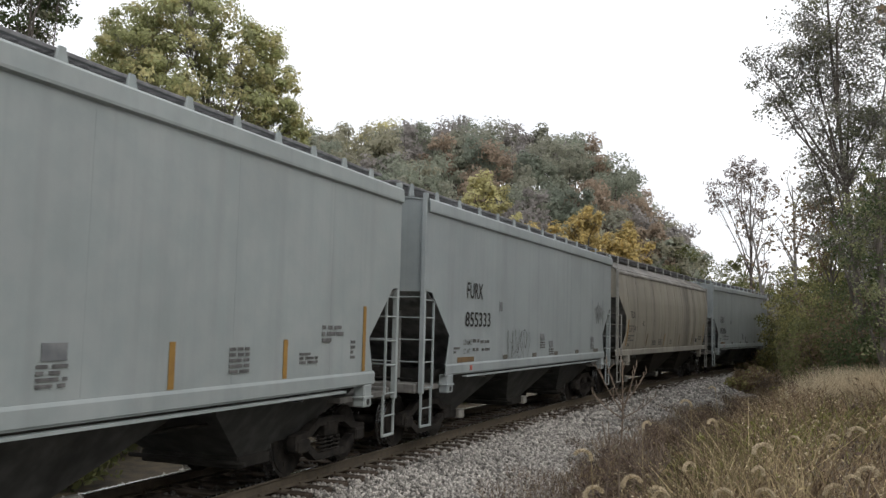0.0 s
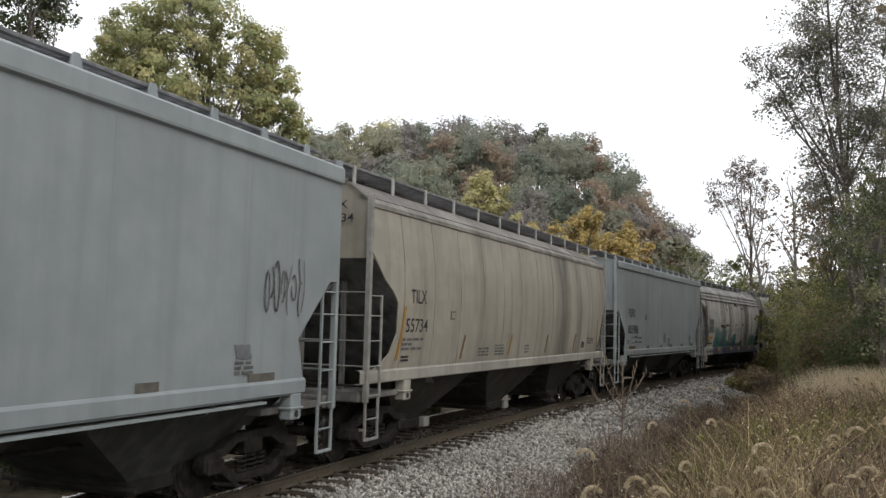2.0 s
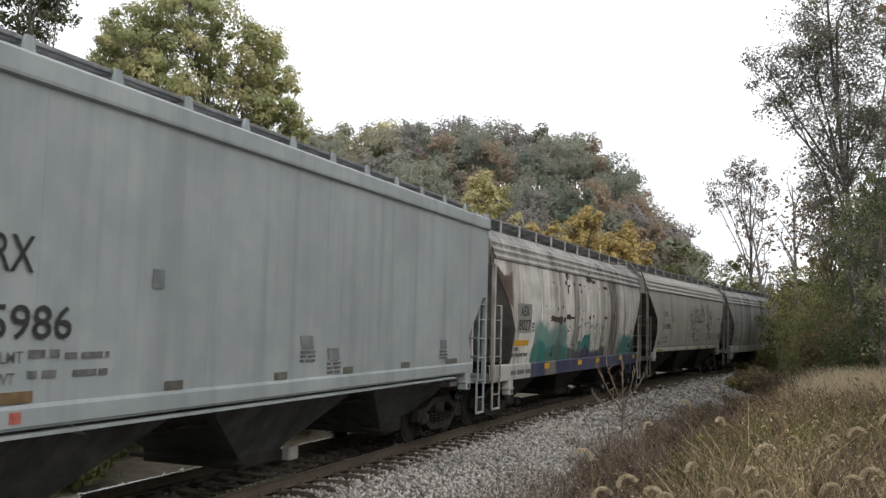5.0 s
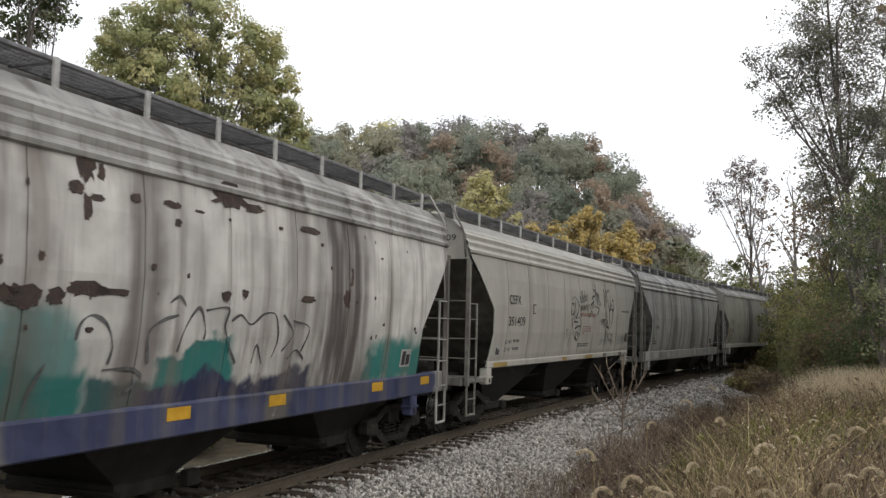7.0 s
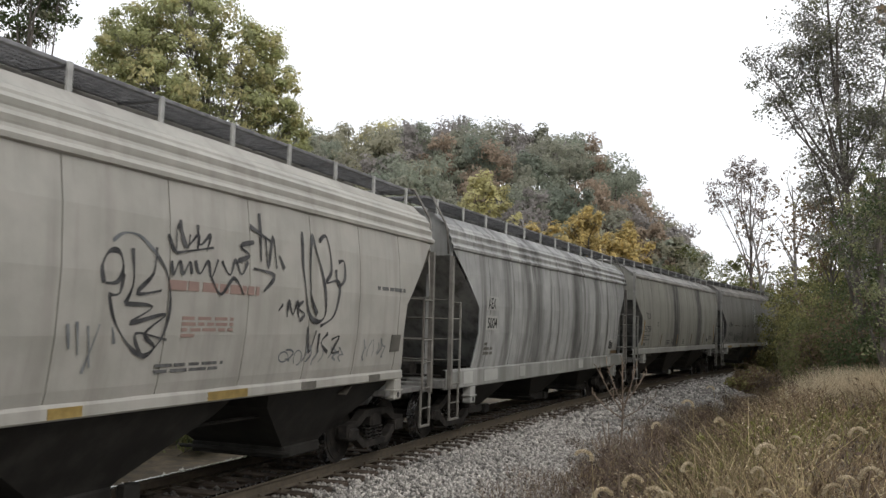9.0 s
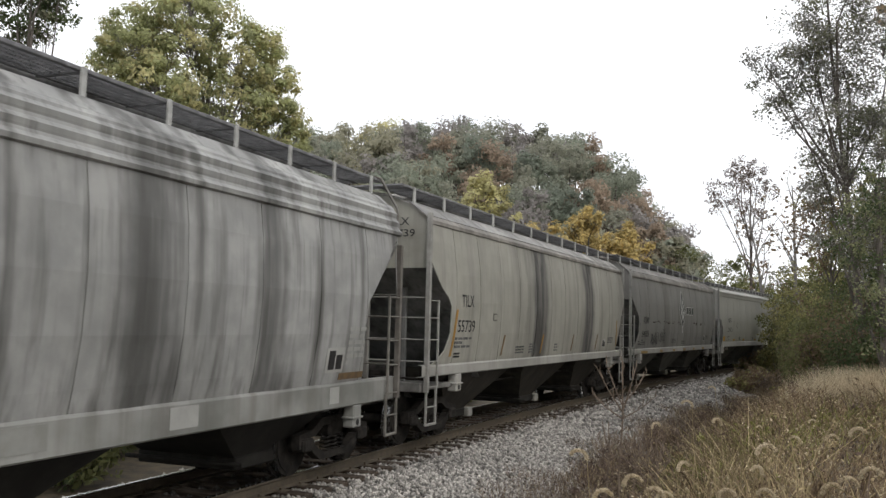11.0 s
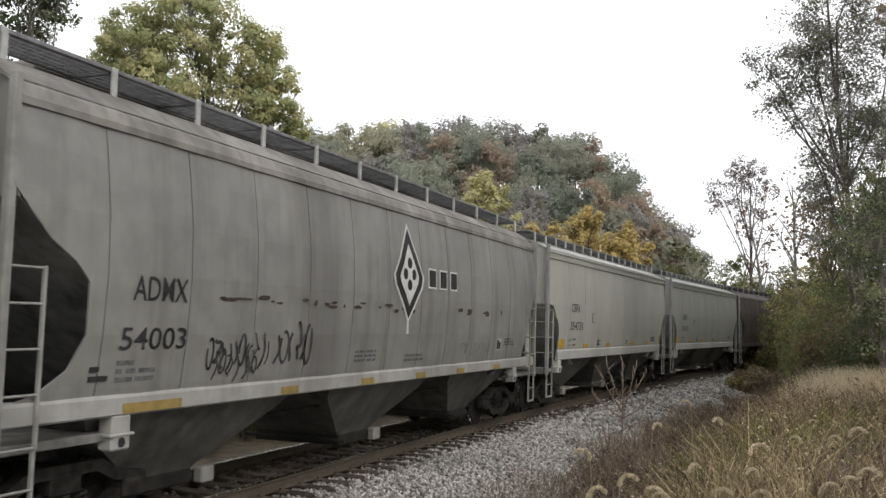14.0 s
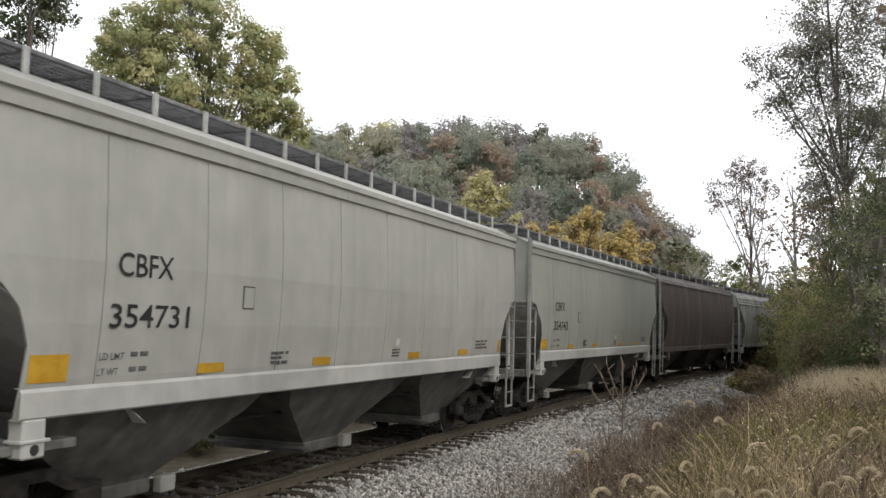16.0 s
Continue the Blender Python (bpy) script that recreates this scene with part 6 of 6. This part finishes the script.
def hill_woods():
    """Round crowns of many leaf clumps, tree beside tree over the hill; the kinds change from one end of the hill to the other."""
    rn = np.random.RandomState(21)
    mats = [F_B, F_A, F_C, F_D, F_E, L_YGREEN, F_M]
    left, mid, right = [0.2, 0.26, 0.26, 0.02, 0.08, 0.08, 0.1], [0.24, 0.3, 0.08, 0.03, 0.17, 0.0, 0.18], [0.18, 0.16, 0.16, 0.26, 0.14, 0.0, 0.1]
    Vs, idx = [], []
    stems = Mesh()
    for gx, gy in [(a, b) for a in np.arange(-96, 66, 5.6) for b in np.arange(64, 216, 5.6)]:
        x, y = gx + rn.uniform(-2.6, 2.6), gy + rn.uniform(-2.6, 2.6)
        s, lat = to_track(x, y)
        az = math.degrees(math.atan2(x, y))
        if lat > -24 or az < -17 or az > 16.3 or y > 200 - abs(x):
            continue
        z = float(ground_z(x, y))
        h = rn.uniform(9.0, 13.5)
        w = rn.uniform(2.7, 4.4)
        core = np.array((x, y, z + h * 0.55))
        n = 24
        d = rn.normal(0, 1, (n, 3))
        d[:, 2] = np.abs(d[:, 2]) * 1.1 - 0.55
        d /= np.linalg.norm(d, axis=1)[:, None]
        cs = core + d * np.array((w, w, h * 0.42)) * rn.uniform(0.55, 0.92, n)[:, None]
        weight = np.array(left if az < -3.5 else mid if az < 8 else right)
        m = int(rn.choice(7, p=weight / weight.sum()))
        V = leaf_cards(rn, cs, w * rn.uniform(0.28, 0.52, n), 64, 0.3, 0.6, core)
        Vs.append(V)
        idx.append(np.full(len(V), m))
        stems.tube([(x, y, z - 0.5), (x + rn.uniform(-0.5, 0.5), y, z + h * 0.8)], 0.16, 4, 0.04)
    w = tagged(new("hillside_woods"), "mixed autumn woodland covering the hillside", "woodland", kind="stuff")
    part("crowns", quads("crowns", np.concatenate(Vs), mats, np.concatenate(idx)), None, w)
    part("trunks", stems, M_BARK, w)


hill_woods()


def shading_woods():
    """Woods added out of view, inside the curve and behind the camera, for shade."""
    rn = np.random.RandomState(77)
    Vs, idx = [], []
    stems = Mesh()
    for k in range(150):
        s, lat = (rn.uniform(30, 125), rn.uniform(8.5, 24)) if k < 125 else (rn.uniform(-40, 34), rn.uniform(24, 45))
        x, y, _ = on_track(s, lat)
        z = float(ground_z(x, y))
        if math.degrees(math.atan2(x, y)) < 29 and s > 0:
            continue
        h, w, n = rn.uniform(12, 19), rn.uniform(2.6, 4.0), 13
        a, q = rn.uniform(0, 6.28, n), np.sqrt(rn.uniform(0, 1, n))
        zz = z + h * rn.uniform(0.2, 0.95, n)
        cs = np.stack([x + w * q * np.cos(a), y + w * q * np.sin(a), zz], -1)
        V = leaf_cards(rn, cs, rn.uniform(1.0, 1.9, n), 40, 0.4)
        Vs.append(V)
        idx.append(np.full(len(V), rn.randint(0, 3)))
        stems.tube([(x, y, z - 0.5), (x, y, z + h * 0.85)], 0.2, 5, 0.05)
    w = tagged(new("shading_woods"), "dense autumn woodland added out of view to shade the curve", "woodland", kind="stuff")
    part("crowns", quads("crowns", np.concatenate(Vs), [L_OLIVE, L_GREEN, L_BROWN], np.concatenate(idx)), None, w)
    part("trunks", stems, M_BARK, w)


shading_woods()

G_STRAW = surf("straw_grass", (0.33, 0.262, 0.145), (0.54, 0.44, 0.26), 2, 0.8, 0, 0, big=0.4, shade=0.35, island=0.45, translucent=0.2, spec=0.15)
G_BROWN = surf("brown_weeds", (0.155, 0.112, 0.07), (0.28, 0.205, 0.13), 2, 0.85, 0, 0, big=0.5, shade=0.35, island=0.45, translucent=0.15, spec=0.15)
G_GREEN = surf("fading_green_grass", (0.17, 0.185, 0.05), (0.27, 0.27, 0.085), 2, 0.8, 0, 0, big=0.4, shade=0.3, island=0.4, translucent=0.2, spec=0.15)
G_MAUVE = surf("mauve_brown_weeds", (0.105, 0.076, 0.06), (0.19, 0.142, 0.115), 2, 0.85, 0, 0, big=0.5, shade=0.35, island=0.45, translucent=0.15, spec=0.15)
G_STALK = surf("weathered_stalk", (0.150, 0.112, 0.084), (0.243, 0.187, 0.140), 12, 0.85, 0, 0.2)
G_PALE = surf("pale_seed_heads", (0.6, 0.5, 0.34), (0.75, 0.65, 0.47), 8, 0.85, 0, 0, island=0.2, translucent=0.3, spec=0.15)


def blades(rn, x, y, h, width, bend):
    """Grass blades of two joined quads each."""
    n = len(x)
    z = ground_z(x, y) - 0.03
    a = rn.uniform(0, 6.28, n)
    dx, dy = np.cos(a) * width, np.sin(a) * width
    bx, by = rn.normal(0, bend, n) * h, rn.normal(0, bend, n) * h
    p0 = np.stack([x, y, z], -1)
    p1 = np.stack([x + bx * 0.35, y + by * 0.35, z + h * 0.6], -1)
    p2 = np.stack([x + bx, y + by, z + h], -1)
    d = np.stack([dx, dy, 0 * dx], -1)
    return np.concatenate([np.stack([p0 - d, p0 + d, p1 + d * 0.8, p1 - d * 0.8], 1), np.stack([p1 - d * 0.8, p1 + d * 0.8, p2 + d * 0.2, p2 - d * 0.2], 1)])


def undergrowth():
    rn = np.random.RandomState(12)
    n = 60000
    s = 4 + 52 * rn.uniform(0, 1, n) ** 1.3
    lat = 3.9 + rn.exponential(3.9, n) * (0.6 + s / 60)
    lat += 0.5 * np.sin(s * 0.9) + 0.3 * np.sin(2.3 * s)
    ok = (lat > 3.5) & (lat < 22)
    s, lat = s[ok], lat[ok]
    a = TH + KAP * s
    x, y = CEN[0] - (RAD - lat) * np.cos(a), CEN[1] + (RAD - lat) * np.sin(a)
    ok = (y > 4.5) & (x > -0.5) & (x * x + y * y > 25)
    x, y, lat = x[ok], y[ok], lat[ok]
    patch = np.array([noise.fractal((px * 0.45, py * 0.28, 3.1), 0.8, 2.2, 3) for px, py in zip(x, y)])
    green = np.array([noise.noise((px * 0.6 + 9, py * 0.4, 7.7)) for px, py in zip(x, y)])
    edge = smooth(lat, 3.8, 7.5)
    h = rn.uniform(0.1, 0.78, len(x)) * (1 + 0.8 * patch) * (0.6 + 0.4 * edge)
    V = blades(rn, x, y, h, rn.uniform(0.0025, 0.0095, len(x)), 0.62)
    pick = rn.uniform(0, 1, len(x)) + 0.7 * patch - 0.25 * (1 - edge) - 0.65 * smooth(np.hypot(x, y), 12, 18)
    k = np.where((green > 0.14) & (rn.uniform(0, 1, len(x)) < 0.5), 2, np.where(pick < 0.74, 1, 0))
    k = np.where((rn.uniform(0, 1, len(x)) < 0.85 * (1 - smooth(lat, 4.6, 6.6)) + 0.25 * (patch < -0.1)), 3, k)
    tagged(new("dry_grass", quads("dry_grass", V, [G_STRAW, G_BROWN, G_GREEN, G_MAUVE], np.concatenate([k, k]))), "dry brown and straw-coloured autumn grass on the bank", "grass", kind="stuff")
    # thin leafless weeds that spread over the ballast's edge
    m = 15000
    es = 8 + 26 * rn.uniform(0, 1, m)
    el = 3.05 + rn.uniform(0, 1.5, m) + 0.35 * np.sin(es * 1.1) + 0.2 * np.sin(es * 2.9)
    ea = TH + KAP * es
    ex, ey = CEN[0] - (RAD - el) * np.cos(ea), CEN[1] + (RAD - el) * np.sin(ea)
    V = blades(rn, ex, ey, rn.uniform(0.15, 0.62, m) * (0.45 + 0.55 * smooth(el, 3.0, 4.2)), rn.uniform(0.0015, 0.004, m), 0.5)
    ek = rn.choice([3, 1, 0], m, p=[0.62, 0.28, 0.1])
    tagged(new("thin_weeds", quads("thin_weeds", V, [G_STRAW, G_BROWN, G_GREEN, G_MAUVE], np.concatenate([ek, ek]))), "thin mauve-brown leafless weeds along the ballast's edge", "weeds", kind="stuff")
    # a pale tuft on the crest
    m = 3500
    u, v = rn.normal(0, 1, m), rn.normal(0, 1, m)
    tx, ty = 10.35 + 0.62 * u, 22.2 + 0.8 * v - 0.3 * u
    V = blades(rn, tx, ty, rn.uniform(0.5, 0.95, m), 0.004, 0.3)
    tagged(new("straw_tuft", quads("straw_tuft", V, [G_PALE])), "pale straw-coloured tuft of tall dry grass on the bank", "grass", kind="stuff")
    # leafy withered weeds in clumps, each clump of one colour
    q = rn.choice(len(x), 900)
    cs = np.stack([x[q], y[q], ground_z(x[q], y[q]) + h[q] * rn.uniform(0.5, 1.0, len(q))], -1)
    V = leaf_cards(rn, cs, rn.uniform(0.08, 0.24, len(q)), 34, 0.034)
    kind = np.where(lat[q] < 5.2, 3, rn.choice(4, len(q), p=[0.24, 0.36, 0.2, 0.2]))
    tagged(new("weed_clumps", quads("weed_clumps", V, [G_STRAW, G_BROWN, G_GREEN, G_MAUVE], np.repeat(kind, 34))), "clumps of curled brown, straw and green weed leaves", "weeds", kind="stuff")
    # small withered leaves and seed specks among the stems
    pick = rn.choice(len(x), 26000)
    cs = np.stack([x[pick], y[pick], ground_z(x[pick], y[pick]) + h[pick] * rn.uniform(0.3, 1.0, len(pick))], -1)
    V = leaf_cards(rn, cs, 0.12, 4, 0.019)
    tagged(new("withered_weeds", quads("withered_weeds", V, [G_BROWN, G_STRAW, G_PALE], rn.choice(3, len(V), p=[0.5, 0.3, 0.2]))), "withered brown weed leaves and seeds among the grass", "weeds", kind="stuff")


undergrowth()


SWAYING = []


def foxtail(x, y, h, lean_a, seed, size=1.0):
    """A grass stem with a drooping fuzzy seed head, built round its foot."""
    rn = np.random.RandomState(seed)
    z = float(ground_z(x, y))
    t = tagged(new("foxtail_grass"), "dry foxtail grass stem with a pale drooping seed head", "grass", "foxtail stems")
    dx, dy = math.cos(lean_a), math.sin(lean_a)
    part("stem", Mesh().tube([(0, 0, -0.05), (0.03 * dx, 0.03 * dy, h * 0.6), (0.07 * dx, 0.07 * dy, h)], 0.0032, 4), G_STRAW, t)
    pts = []
    for k in range(11):
        u = k / 10 * 2.6
        pts.append((dx * (0.07 + 0.062 * size * (1 - math.cos(u))), dy * (0.07 + 0.062 * size * (1 - math.cos(u))), h + 0.06 * size * math.sin(u)))
    part("seed_head", Mesh().tube(pts, 0.012 * size, 6, 0.006 * size), G_PALE, t)
    V = leaf_cards(rn, np.repeat(np.array(pts), 4, 0), 0.018 * size, 22, 0.0065 * size)
    part("bristle_tuft", quads("bristle_tuft", V, [G_PALE]), None, t)
    t.matrix_world = pose(x, y, z)
    SWAYING.append((t, x, y, z, rn.uniform(0, 6.28), rn.uniform(1.5, 4.0), rn.uniform(2.6, 4.2)))


def dead_stalk(x, y, h, seed, label, spread=0.55):
    """A dry weed stalk that forks like a candelabra near its top."""
    rn = np.random.RandomState(seed)
    z = float(ground_z(x, y))
    m = Mesh()
    m.tube([(x, y, z - 0.1), (x - 0.03, y, z + h * 0.4), (x + 0.02, y, z + h * 0.72), (x + 0.0, y, z + h)], 0.016, 5, 0.007)
    for k in range(7):
        a = -1.15 + 2.3 * (k + rn.uniform(-0.2, 0.2)) / 6
        p = Vector((x + 0.01, y, z + h * (0.7 + 0.035 * (k % 3))))
        d = Vector((math.sin(a), rn.uniform(-0.4, 0.4), math.cos(a) * 0.9 + 0.25))
        L = spread * rn.uniform(0.75, 1.15)
        q = p + d * L * 0.55
        e = p + d * L + Vector((0, 0, 0.05))
        m.tube([p, q, e], 0.0095, 4, 0.005)
        for j in range(6):
            b = p.lerp(e, 0.35 + 0.13 * j)
            m.tube([b, b + Vector((rn.normal(0, 0.04), rn.normal(0, 0.04), rn.uniform(0.03, 0.11)))], 0.008, 3, 0.004)
    for k in range(8):
        p = Vector((x - 0.02, y, z + h * rn.uniform(0.3, 0.68)))
        m.tube([p, p + Vector((rn.normal(0, 0.14), rn.normal(0, 0.1), rn.uniform(0.05, 0.2)))], 0.005, 3, 0.002)
    t = tagged(new("dead_weed"), label, "weed")
    part("stalk", m, G_STALK, t)


_rn = random.Random(5)
dead_stalk(*at(11.5, 12.0), 2.45, 1, "tall forked dead weed stalk at the ballast's edge")
dead_stalk(*at(10.7, 12.6), 1.7, 2, "bare brown weed stalk at the ballast's edge", 0.25)
dead_stalk(*at(12.3, 11.5), 1.5, 3, "bare brown weed stalk at the ballast's edge", 0.25)
dead_stalk(*at(13.6, 10.5), 1.3, 4, "bare brown weed stalk among the grass", 0.2)
HEADS = [(11.0, -9.3), (9.1, -10.2), (13.1, -10.0), (16.7, -9.5), (20.0, -8.0), (22.2, -6.2), (24.6, -7.8), (12.9, -5.9), (14.9, -8.2), (25.5, -8.7), (23.0, -6.0), (18.9, -6.9), (14.6, -9.9), (10.1, -7.8), (24.2, -5.6), (20.8, -9.4), (22.6, -8.9), (26.1, -4.8), (17.6, -5.4), (15.9, -3.7)]
for k in range(24):
    if k < len(HEADS):
        az, el = HEADS[k]
        r = {True: 8.0, False: 11.0}[el < -6.5]
    else:
        az, el, r = _rn.uniform(17, 27), _rn.uniform(-6.0, -3.4), _rn.uniform(12, 18)
    fx, fy = at(az, r)
    head = 2.3 + r * math.tan(radians(el))
    foxtail(fx, fy, max(0.5, min(1.5, head - float(ground_z(fx, fy)) - 0.06)), _rn.choice([_rn.uniform(-0.6, 0.6), _rn.uniform(2.5, 3.8)]), 100 + k, _rn.uniform(0.95, 1.45) if k < len(HEADS) else _rn.uniform(0.6, 0.9))


# ---- what moves ----
def wagon_pose(s, reach):
    xa, ya, _ = on_track(s - reach)
    xb, yb, _ = on_track(s + reach)
    return pose((xa + xb) / 2, (ya + yb) / 2, 0, 0, 0, math.degrees(math.atan2(ya - yb, xa - xb)))


def motions():
    for t, x, y, z, ph, amp, rate in SWAYING:
        walk(t, [(0.4 * k, pose(x, y, z, amp * math.sin(rate * 0.4 * k + ph), 0.8 * amp * math.sin(rate * 0.37 * k + 2 * ph), 0)) for k in range(41)])
    for thing, sets, st, s0, half in CARS:
        walk(thing, [(0.5 * k, wagon_pose(s0 - SPEED * 0.5 * k, half - 1.3)) for k in range(33)])
        for axle, x in sets:
            walk(axle, [(k / 15, pose(x, 0, 0.457, 0, math.degrees(SPEED * k / 15 / 0.457), 0)) for k in range(241)])


motions()
